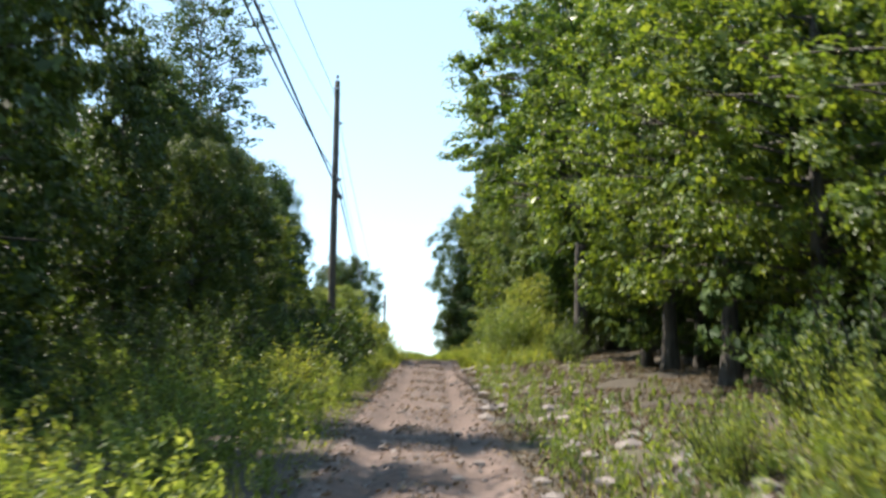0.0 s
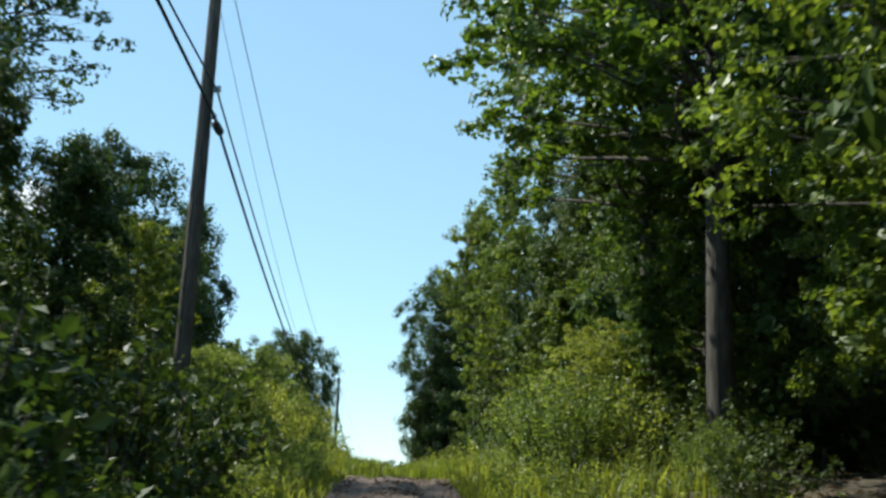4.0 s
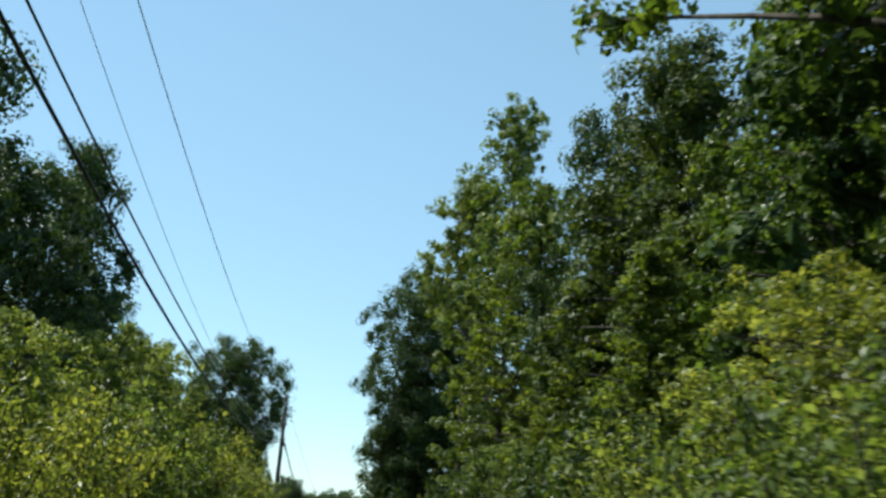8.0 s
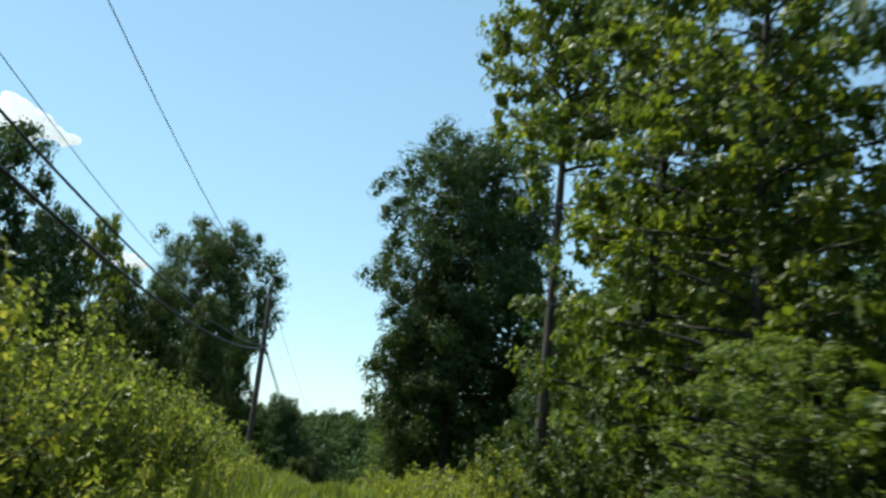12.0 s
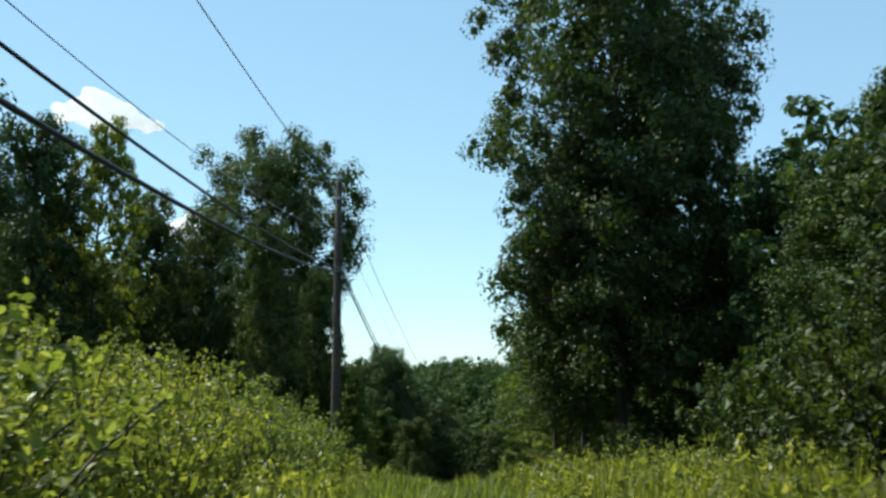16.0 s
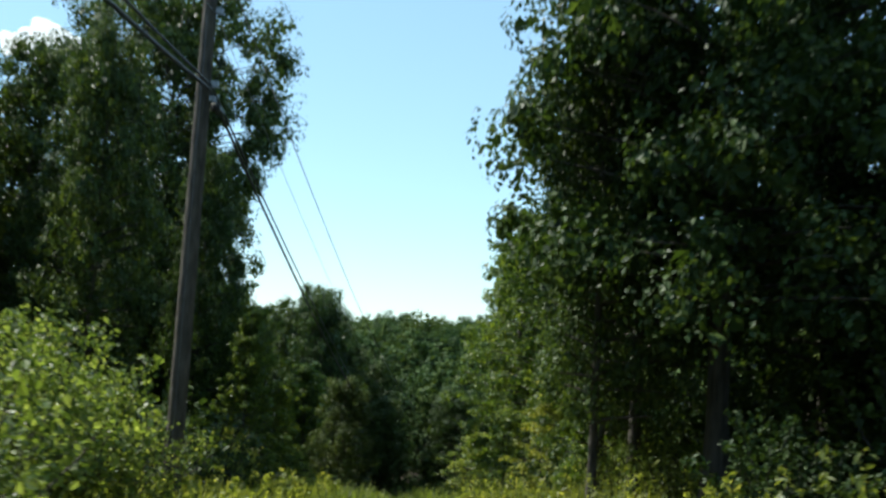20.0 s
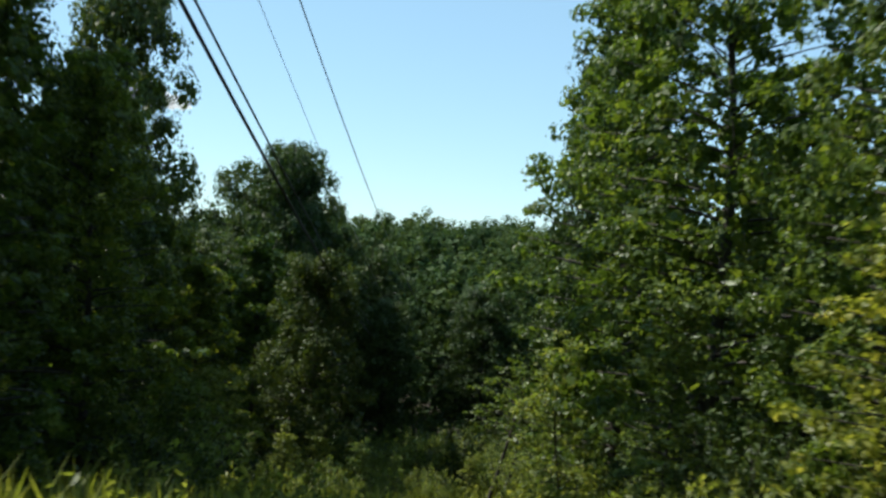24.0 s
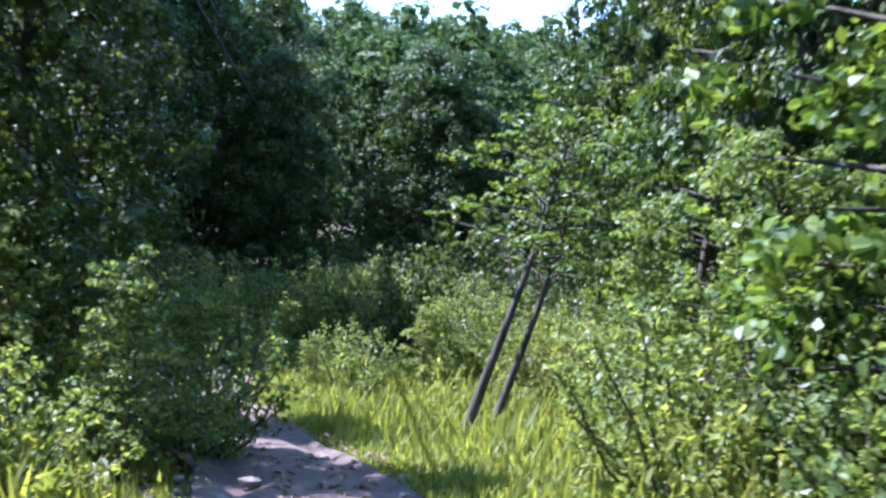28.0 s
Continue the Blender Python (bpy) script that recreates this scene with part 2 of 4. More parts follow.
gx = np.concatenate([[-3500, -1500, -600, -250, -120, -70, -45], np.arange(-32, -8, 1.0), np.arange(-8, 8, 0.4), np.arange(8, 33, 1.0), [45, 70, 120, 250, 600, 1500, 3500]])
gy = np.concatenate([[-1500, -600, -250, -120, -70], np.arange(-40, 200, 0.6), np.arange(200, 300, 4.0), [320, 360, 420, 500, 700, 1000, 1800, 4000]])
X, Y = np.meshgrid(gx, gy)
Z = ground_z(X, Y)
Z -= 0.14 * np.clip(1 - np.abs(X - track_x(Y)) / 1.5, 0, 1) ** 0.5 * (np.abs(Y) < 230)
ground = mesh_object("ground", np.stack([X, Y, Z], -1).reshape(-1, 3), sheet(gx, gy), GROUND, smooth=True)
tagged(ground, "weedy brown forest soil with leaf litter and grass", "ground", kind="structure")

us = np.linspace(-1.75, 1.75, 26)
ty = np.arange(-40, 173, 0.3)
U, V = np.meshgrid(us, ty)
U = U * np.interp(V, (0, 40, 60, 140, 156), (1.12, 1.12, 1.0, 1.0, 0.66))
U = U * (1 + 0.09 * wave(U * 0, V, 0.8) * np.sign(U) + 0.07 * wave(V, V * 0 + np.sign(U) * 3, 2.1))
TX = track_x(V) + U
rut = -0.11 * (np.exp(-((np.abs(U) - 0.78) / 0.24) ** 2)) + 0.012 * wave(TX, V, 2.3) + 0.012 * wave(V, TX, 6.0) + 0.012 * wave(TX + 3, V, 11.0)
TZ = smooth_profile(V) + 0.03 + rut - 0.22 * np.clip((np.abs(U) - 1.35) / 0.4, 0, 1) ** 1.5
road = mesh_object("road", np.stack([TX, V, TZ], -1).reshape(-1, 3), sheet(us, ty), DIRT, smooth=True)
tagged(road, "rutted reddish brown dirt track with two wheel ruts", "road", kind="structure")


# ---- plants ----
def leaves(centres, outward, size, rng, up=0.6, spread=0.8, fold=0.25, ratio=0.62, droop=0.0, fine=False):
    """One folded pointed leaf at each centre: four corners, two triangles."""
    n = len(centres)
    nrm = rng.normal(size=(n, 3)) * spread + outward * 0.45
    nrm[:, 2] += up
    nrm /= np.linalg.norm(nrm, axis=1, keepdims=True)
    a = np.cross(nrm, rng.normal(size=(n, 3)))
    a /= np.linalg.norm(a, axis=1, keepdims=True) + 1e-9
    a[:, 2] -= droop
    b = np.cross(nrm, a)
    s = (size * rng.uniform(0.6, 1.35, n))[:, None]
    w = s * ratio * 0.5
    base, tip = centres - a * s * 0.5, centres + a * s * 0.5
    mid = centres + nrm * s * fold * 0.4 - a * s * 0.06
    if fine:
        low, high = mid - a * s * 0.16, mid + a * s * 0.2
        v = np.stack([base, low + b * w * 0.9, high + b * w * 0.85, tip, high - b * w * 0.85, low - b * w * 0.9], 1).reshape(-1, 3)
        i = 6 * np.arange(n)[:, None]
        return v, np.concatenate([i + np.array([t]) for t in ([0, 2, 1], [0, 3, 2], [0, 4, 3], [0, 5, 4])])
    v = np.stack([base, mid + b * w, tip, mid - b * w], 1).reshape(-1, 3)
    i = 4 * np.arange(n)[:, None]
    return v, np.concatenate([i + np.array([[0, 2, 1]]), i + np.array([[0, 3, 2]])])


def tube(points, radii, sides=7):
    """Rings along a line, for trunks, limbs and wires."""
    p = np.asarray(points, float)
    t = np.gradient(p, axis=0)
    t /= np.linalg.norm(t, axis=1, keepdims=True)
    ref = np.where(np.abs(t[:, 2:3]) > 0.8, [[1.0, 0, 0]], [[0, 0, 1.0]])
    u = np.cross(t, ref)
    u /= np.linalg.norm(u, axis=1, keepdims=True)
    w = np.cross(t, u)
    ang = np.linspace(0, 2 * np.pi, sides, endpoint=False)
    r = np.asarray(radii, float)[:, None, None]
    v = p[:, None] + r * (np.cos(ang)[None, :, None] * u[:, None] + np.sin(ang)[None, :, None] * w[:, None])
    f = []
    for k in range(len(p) - 1):
        for j in range(sides):
            q = (j + 1) % sides
            f.append((k * sides + j, k * sides + q, (k + 1) * sides + q, (k + 1) * sides + j))
    return v.reshape(-1, 3), np.array(f)


def join(pieces):
    vs, fs, at = [], [], 0
    for v, f in pieces:
        vs.append(v)
        fs.append(f + at)
        at += len(v)
    return np.concatenate(vs), np.concatenate(fs)


def crown_radius(k, shape):
    """Breadth of the crown at the height k (0 foot, 1 top)."""
    cap = math.sqrt(max(0.04, 1 - (max(0.0, k - 0.72) / 0.31) ** 2.4))        # a rounded top
    if shape == "cone":
        return 0.16 + 0.9 * (1 - k) ** 0.85 * min(1, 0.35 + k * 4)
    if shape == "mushroom":
        return (0.62 + 0.06 * math.sin(14 * k) if k < 0.5 else min(1.0, 0.64 + (k - 0.5) * 3.0)) * math.sqrt(max(0.09, 1 - (max(0.0, k - 0.78) / 0.24) ** 2.6))
    if shape == "spire":
        return 0.3 + 0.7 * (1 - k) ** 0.9 * min(1, 0.75 + k * 1.5)
    if shape == "dome":
        return (0.9 + 0.06 * math.sin(6.5 * k + 3.2)) * cap
    if shape == "round":
        return min(1.0, 0.55 + 1.3 * k) * math.sqrt(max(0.05, 1 - (max(0.0, k - 0.4) / 0.63) ** 2.2))
    return (0.66 + 0.34 * math.sin(math.pi * min(1, k * 1.1 + 0.12))) * cap


def make_tree(name, label, seed, h, foot, radius, limbs, per_clump, leaf, mat, shape="column", trunk_r=0.2, lean=0.0, clump=0.9, flat=0.62, twigs=3, core=12, core_size=0.6, fine=False, push=0.0, solid=0.0):
    """A trunk with limbs, and a crown of billowing clumps of leaves with gaps between them."""
    rng = np.random.default_rng(seed)
    ob = tagged(new(name), label, "tree")
    ob.empty_display_size = 0.3
    k = np.linspace(0, 1, 12)
    bend = rng.normal(size=2) * 0.25
    axis = np.stack([lean * h * k + bend[0] * np.sin(3 * k) * k, bend[1] * np.sin(4 * k) * k, h * 0.94 * k - 0.15], 1)
    mesh_object("trunk", *tube(axis, trunk_r * (1.0 - 0.9 * k) * (1 + 0.5 * np.exp(-k * 25)), 10), BARK, ob, smooth=True)
    pieces = []
    centres = []
    p1, p2 = rng.uniform(0, 6.28, 2)
    for j in range(limbs):
        q = (j + rng.uniform(0.0, 1.0)) / limbs
        z = foot + (h * 0.94 - foot - clump * 0.5) * q ** 0.92
        root = np.array([np.interp(min(z * 0.92, h * 0.9), axis[:, 2], axis[:, c]) for c in range(3)])
        az = j * 2.4 + rng.normal() * 0.25
        bulge = 1 + 0.05 * math.sin(2 * az + p1 + 5 * q) + 0.05 * math.sin(3 * az - p2 - 11 * q)
        reach = max(0.3, radius * crown_radius(q, shape) * rng.uniform(0.9, 1.02) * bulge * (1 + push * math.cos(az)) - clump * 0.5)
        rise = z - root[2] + 0.12 * reach * rng.uniform(-0.6, 1.0)
        s = np.linspace(0, 1, 5)
        side = rng.normal() * 0.2
        line = root + np.stack([np.cos(az + side * s) * reach * s, np.sin(az + side * s) * reach * s, rise * s ** 0.8 - 0.05 * reach * s ** 2], 1)
        lr = trunk_r * 0.3 * (1 - 0.75 * q)
        pieces.append(tube(line, lr * (1 - 0.85 * s) + 0.006, 5 if twigs > 2 else 3))
        for e in range(twigs):
            f = 1.0 - 0.6 * e / max(1, twigs - 1)
            at = np.array([np.interp(f, s, line[:, c]) for c in range(3)]) + rng.normal(size=3) * [0.3, 0.3, 0.22] * clump
            centres.append((at, clump * rng.uniform(0.7, 1.15), 1.0 if e == 0 else 0.45))
            if twigs > 2:
                pieces.append(tube(np.stack([line[2], (line[2] + at) / 2 + [0, 0, 0.08], at]), (lr * 0.4 + 0.004, lr * 0.25 + 0.004, 0.004), 3))
    tagged(mesh_object("branchwork", *join(pieces), BARK, ob, smooth=True), kind="stuff")
    pts, outs, big, big_out = [], [], [], []
    for c, r, share in centres:
        n = max(6, int(per_clump * share * (r / clump) ** 2 * rng.uniform(0.8, 1.2)))
        d = rng.normal(size=(max(4, n // 36), 3))
        d[:, 2] += 0.3
        d /= np.linalg.norm(d, axis=1, keepdims=True)
        of = rng.integers(0, len(d), n)                       # the leaves gather in rounded tufts over the clump
        tuft = r * rng.uniform(0.3 + solid, 0.5 + solid, len(d))
        seat = d * (r * rng.uniform(0.45 - solid, 0.75 - solid, (len(d), 1)))
        e = rng.normal(size=(n, 3)) + 0.6 * d[of]
        e /= np.linalg.norm(e, axis=1, keepdims=True)
        pts.append(c + (seat[of] + e * (tuft[of] * rng.uniform(0.7, 1.04, n))[:, None]) * [1, 1, flat])
        outs.append(e * 0.75 + d[of] * 0.35)
        of = rng.integers(0, len(d), core)                    # larger leaves close the inside of each tuft
        e = rng.normal(size=(core, 3))
        e /= np.linalg.norm(e, axis=1, keepdims=True)
        big.append(c + (seat[of] * 0.9 + e * (tuft[of] * rng.uniform(0.3, 0.6, core))[:, None]) * [1, 1, flat])
        big_out.append(e)
    v, f = leaves(np.concatenate(pts), np.concatenate(outs) * 2.2, leaf, rng, up=0.4, spread=0.42, ratio=0.74, fine=fine)
    if core:
        big = np.concatenate(big)
        v, f = join([(v, f), leaves(big, np.concatenate(big_out) * 2.6, max(leaf * 1.3, clump * core_size), rng, up=0.2, spread=0.5, ratio=0.8)])
    mesh_object("crown", v, f, mat, ob)
    return ob


def make_shrub(name, label, seed, h, radius, stems, per_stem, leaf, mat, category="shrub", fine=False):
    rng = np.random.default_rng(seed)
    ob = tagged(new(name), label, category)
    pieces, pts, outs = [], [], []
    for j in range(stems):
        az, reach = j * 2.4 + rng.normal() * 0.4, radius * math.sqrt((j + 0.5) / stems) * rng.uniform(0.8, 1.15)
        top = h * (1 - 0.45 * (reach / radius) ** 2) * rng.uniform(0.72, 1.08)
        s = np.linspace(0, 1, 6)
        line = np.stack([np.cos(az) * reach * (0.25 + 0.75 * s), np.sin(az) * reach * (0.25 + 0.75 * s), top * s - 0.06], 1)
        line[:, :2] += rng.normal(size=(6, 2)) * 0.05
        pieces.append(tube(line, 0.016 * (1 - 0.8 * s) + 0.003, 4))
        n = int(per_stem * rng.uniform(0.7, 1.3))
        q = rng.uniform(0.12, 1.04, n)
        at = np.stack([np.interp(q, s, line[:, c]) for c in range(3)], 1)
        out = rng.normal(size=(n, 3)) * [1, 1, 0.55]
        out /= np.linalg.norm(out, axis=1, keepdims=True)
        pts.append(at + out * (rng.uniform(0.05, 1, (n, 1)) * 0.34 * (1.15 - 0.75 * q[:, None]) * radius * 0.8))
        outs.append(out)
    mesh_object("stem", *join(pieces), BARK, ob, smooth=True)
    v, f = leaves(np.concatenate(pts), np.concatenate(outs), leaf, rng, up=0.75, droop=0.25, fine=fine)
    mesh_object("foliage", v, f, mat, ob)
    return ob


# Each kind is built once; the first of its kind stands among the rest.
FULL = {"oak": 15, "oak2": 16, "oak3": 17, "landmark": 23, "sparse": 22, "grand": 22, "maple": 13, "maple2": 11, "young": 6, "tall": 21, "far": 14, "far2": 13, "maple3": 20, "high": 14, "over": 18, "sapling": 5, "leaning": 6.4, "shrub": 2.4, "shrub2": 1.8, "shrub3": 2.0, "shrub4": 4.0}
PROTO = {
    "oak": make_tree("oak_tree", "dark green oak with a broad billowing crown", 1, 15, 1.8, 4.4, 84, 250, 0.15, LEAF_OAK, "round", 0.26, clump=1.15, flat=0.8, twigs=2, core=26, core_size=0.3, solid=0.1),
    "oak2": make_tree("oak_tree", "tall dark green oak on a bare lower trunk", 2, 16, 2.4, 3.7, 84, 230, 0.145, LEAF_OAK, "column", 0.24, clump=1.1, flat=0.8, twigs=2, core=26, core_size=0.3, solid=0.1),
    "oak3": make_tree("oak_tree", "tall leafy oak with dark trunk standing close to the track", 22, 17, 2.8, 3.4, 84, 250, 0.13, LEAF_OAK, "column", 0.2, clump=1.05, flat=0.76, twigs=2, core=30, core_size=0.22, push=0.28, solid=0.1),
    "grand": make_tree("oak_tree", "great dark oak with a broad domed crown above the track", 32, 22, 4.0, 5.6, 200, 300, 0.14, LEAF_OAK, "dome", 0.26, clump=1.25, flat=0.82, twigs=2, core=38, core_size=0.25, solid=0.12),
    "landmark": make_tree("oak_tree", "tall dark oak with a mushroom-shaped crown and ivied trunk", 12, 23, 1.2, 5.7, 260, 330, 0.14, LEAF_OAK, "mushroom", 0.3, clump=1.2, flat=0.85, twigs=2, core=40, core_size=0.26, solid=0.14),
    "sparse": make_tree("oak_tree", "tall thin-crowned oak with sky showing through its high branches", 41, 22, 11.0, 3.7, 72, 100, 0.15, LEAF_OAK, "dome", 0.15, clump=0.85, flat=0.6, twigs=3, core=3, core_size=0.3),
    "maple": make_tree("maple_tree", "sunlit yellow-green maple leafy to the ground", 3, 13, 0.9, 3.4, 96, 175, 0.125, LEAF_MAPLE, "column", 0.18, clump=0.9, flat=0.62, twigs=2, core=20, core_size=0.3),
    "maple3": make_tree("maple_tree", "tall sunlit maple overhanging the dirt track", 15, 20, 1.2, 3.6, 110, 135, 0.15, LEAF_MAPLE, "column", 0.24, clump=1.0, flat=0.62, twigs=2, core=22, core_size=0.28, fine=True),
    "high": make_tree("maple_tree", "maple with a bare trunk and bright high overhanging crown", 16, 14, 2.5, 3.9, 84, 160, 0.14, LEAF_MAPLE, "round", 0.22, clump=0.98, flat=0.64, twigs=2, core=20, core_size=0.28),
    "over": make_tree("maple_tree", "tall maple whose high leafy crown overhangs the track", 25, 18, 6.8, 4.9, 110, 175, 0.14, LEAF_MAPLE, "dome", 0.26, clump=1.1, flat=0.68, twigs=2, core=24, core_size=0.28),
    "maple2": make_tree("maple_tree", "bright green maple with layered drooping sprays", 4, 11, 0.7, 3.0, 90, 120, 0.13, LEAF_MAPLE, "cone", 0.15, clump=0.75, flat=0.45, twigs=2, core=12, core_size=0.4),
    "young": make_tree("young_tree", "young bright green tree in a sunny thicket", 13, 6, 0.4, 2.3, 70, 130, 0.085, LEAF_BUSH, "round", 0.08, clump=0.55, flat=0.62, twigs=2, core=12, core_size=0.28, fine=True),
    "tall": make_tree("tall_tree", "tall tree with a bare grey trunk and high crown", 5, 21, 11.0, 4.2, 84, 200, 0.15, LEAF_MAPLE, "spire", 0.25, lean=-0.01, clump=1.1, flat=0.7, twigs=2, core=22, core_size=0.3),
    "far": make_tree("forest_tree", "dark green tree in the closed forest", 6, 14, 0.7, 3.8, 60, 95, 0.25, LEAF_FAR, "column", 0.2, clump=1.25, flat=0.8, twigs=2, core=9, core_size=0.45),
    "far2": make_tree("forest_tree", "round-topped dark green tree of the closed forest", 7, 13, 0.9, 4.2, 60, 95, 0.25, LEAF_FAR, "round", 0.2, clump=1.3, flat=0.8, twigs=2, core=9, core_size=0.45),
    "sapling": make_tree("sapling", "slender young tree with bright layered leaves", 8, 5, 0.5, 1.5, 50, 62, 0.1, LEAF_BUSH, "cone", 0.045, clump=0.42, flat=0.36, twigs=2, core=2, core_size=0.4, fine=True),
    "leaning": make_tree("leaning_tree", "thin leaning tree with a bare lower trunk and feathery sprays", 14, 6.4, 3.3, 1.9, 34, 60, 0.1, LEAF_MAPLE, "column", 0.1, lean=0.2, clump=0.5, flat=0.3, twigs=2, core=0, fine=True),
    "shrub": make_shrub("shrub", "dense yellow-green shrub beside the dirt track", 9, 2.4, 1.6, 40, 240, 0.07, LEAF_BUSH),
    "shrub2": make_shrub("shrub", "leafy light green shrub with upright stems", 10, 1.8, 1.3, 28, 130, 0.07, LEAF_BUSH, fine=True),
    "shrub3": make_shrub("shrub", "darker green undergrowth shrub at the edge of the wood", 11, 2.0, 1.5, 24, 110, 0.11, LEAF_OAK),
    "shrub4": make_shrub("tall_shrub", "tall dense dark green shrub in the shade of the wood", 17, 4.0, 2.2, 50, 150, 0.105, LEAF_OAK),
}
used = set()


def put(kind, x, y, height=0.0, turn=None, width=1.0, tilt=0.0):
    """A plant of that kind with its foot at x, y, and that height in metres."""
    proto = PROTO[kind]
    s = (height or FULL[kind]) / FULL[kind] * {"shrub": 1.22, "shrub2": 1.2, "shrub3": 1.18, "shrub4": 0.86, "young": 0.85, "sapling": 0.92}.get(kind, 1.0)
    turn = random.uniform(0, 360) if turn is None else turn
    x -= 0.052 * (float(smooth_profile(y)) + 0.5 * (height or FULL[kind]) - 1.8)      # the land falls a little to the left
    m = Matrix.Translation((x, y, gz(x, y) - 0.05)) @ pose(0, 0, 0, tilt, 0, turn) @ Matrix.Diagonal((s * width, s * width, s, 1))
    group = "shrubs along the track" if "shrub" in kind else "saplings along the track" if kind in ("sapling", "leaning", "young") else "trees of the forest"
    if kind in used:
        ob = copy_thing(proto, m @ Matrix.Diagonal([1 / v for v in proto.scale] + [1]))
    else:
        used.add(kind)
        ob = proto
        ob.matrix_basis = m
    return tagged(ob, group=group)


random.seed(4)
# wood's edges, from the start to the hollow: kind, x, y, height, breadth
LEFT_EDGE = (
    ("oak", -9.3, 17, 13.1, 1), ("oak2", -10.6, 24, 20.2, 0.5), ("oak2", -9.8, 31, 12.4, 0.8), ("oak2", -10.8, 38.5, 13.2, 0.8),
    ("oak", -9.2, 43, 10.6, 0.8), ("oak", -9.2, 39.5, 11.2, 0.6), ("oak", -8.6, 35, 9.4, 0.62), ("oak2", -12.2, 49.5, 13.6, 0.9), ("sparse", -13.4, 56, 24, 1.05), ("oak2", -11.2, 58, 11.4, 0.95), ("maple", -10.6, 65, 10.2, 0.9), ("oak", -14.6, 73, 17.0, 0.85), ("oak", -14.2, 82, 14.8, 0.85),
    ("oak2", -19.5, 88, 14.6, 0.8), ("oak2", -18.0, 98, 10.1, 0.88), ("maple", -20.0, 107, 9.3, 0.85),
    ("oak2", -20.5, 116, 12.4, 0.8), ("maple2", -18.0, 125, 8.2, 1), ("maple", -18.7, 131, 19, 0.55), ("oak2", -18.6, 137, 17.2, 0.7), ("oak2", -20.5, 128, 18, 0.68), ("oak2", -16.4, 140, 17.4, 0.72), ("oak2", -14.0, 137, 11.8, 0.72), ("oak2", -20.0, 146, 16.9, 0.64), ("oak", -23.5, 140, 14.9, 0.8), ("oak2", -22.0, 133, 15.2, 0.72), ("oak2", -26.0, 137, 17.4, 0.72), ("oak", -19.2, 114, 17.7, 0.8), ("oak2", -14.5, 91, 18.9, 0.76), ("landmark", -14.1, 150, 26.6, 0.79), ("maple2", -8.5, 140, 7.1, 0.8),
    ("maple", -9.6, 147.5, 9.7, 0.81), ("maple2", -11.6, 152, 12.0, 1), ("maple2", -10.2, 159.5, 8.5, 1.05), ("oak2", -13.6, 159.5, 14.0, 0.85), ("young", -9.4, 157.5, 5.2, 1), ("oak2", -6.6, 160.2, 9.0, 0.95), ("maple2", -9.3, 165.5, 10.8, 1.1), ("oak2", -10.6, 142, 14.1, 0.48), ("oak2", -11.6, 133, 14.6, 0.56), ("oak2", -15.8, 169.7, 24, 0.62), ("oak", -14.5, 176, 13.1, 0.9), ("oak2", -9.8, 177.5, 17.8, 0.72), ("oak2", -11.0, 185, 19.1, 0.8), ("oak", -6.5, 189, 13.5, 0.9),
)
RIGHT_EDGE = (
    ("high", 8.6, 15.5, 13, 1.0), ("high", 8.2, 21.5, 13.5, 1.1), ("high", 8.0, 27.5, 14.0, 1.12), ("high", 7.9, 34, 15.0, 1.1), ("high", 8.4, 40.5, 13, 1.1), ("high", 9.8, 46.5, 11, 0.95), ("over", 7.2, 49.2, 20.5, 1.22), ("over", 7.2, 56.0, 21.5, 0.98), ("maple", 8.0, 54, 11.9, 0.81),
    ("maple2", 6.0, 52.5, 5.7, 1), ("young", 5.6, 56, 5.4, 1.0), ("maple", 8.2, 61, 12.8, 0.76), ("maple", 8.4, 68.5, 11.9, 0.81), ("oak", 7.7, 76, 15.4, 0.66), ("maple", 6.6, 83.5, 15.5, 0.85),
    ("tall", 4.65, 93.9, 19.5, 0.8), ("maple3", 5.7, 87.5, 21.0, 0.7), ("maple", 7.6, 98, 8, 0.95), ("oak", 7.6, 105, 8.5, 1.0), ("oak2", 9.0, 114.5, 10.0, 1.0), ("grand", 4.45, 126.0, 24.6, 0.9), ("oak2", 7.9, 129, 22, 0.7), ("oak3", 1.6, 126.4, 13.5, 0.7), ("oak3", 3.0, 128.5, 16, 0.9),
    ("oak3", 3.6, 134, 17.1, 0.9), ("maple", 2.4, 131, 9.3, 0.76), ("maple", 3.4, 141, 10.6, 0.76), ("maple", 2.7, 147.5, 14.0, 0.95), ("maple3", 2.6, 155.5, 16.5, 1.0), ("oak2", 4.0, 163, 19.7, 0.64), ("maple", 5.2, 170, 12.4, 0.85), ("oak2", 5.3, 174.5, 19.6, 0.7), ("oak2", 7.5, 179, 16.9, 0.72),
)
TURNS = {"tall": 0, "grand": 120, "landmark": 150, "over": 210}      # how the marked trees face
for kind, x, y, h, w in LEFT_EDGE + RIGHT_EDGE:
    put(kind, x, y, h, turn=TURNS[kind] if kind in TURNS else random.uniform(-30, 30) if kind == "oak3" else None, width=w)

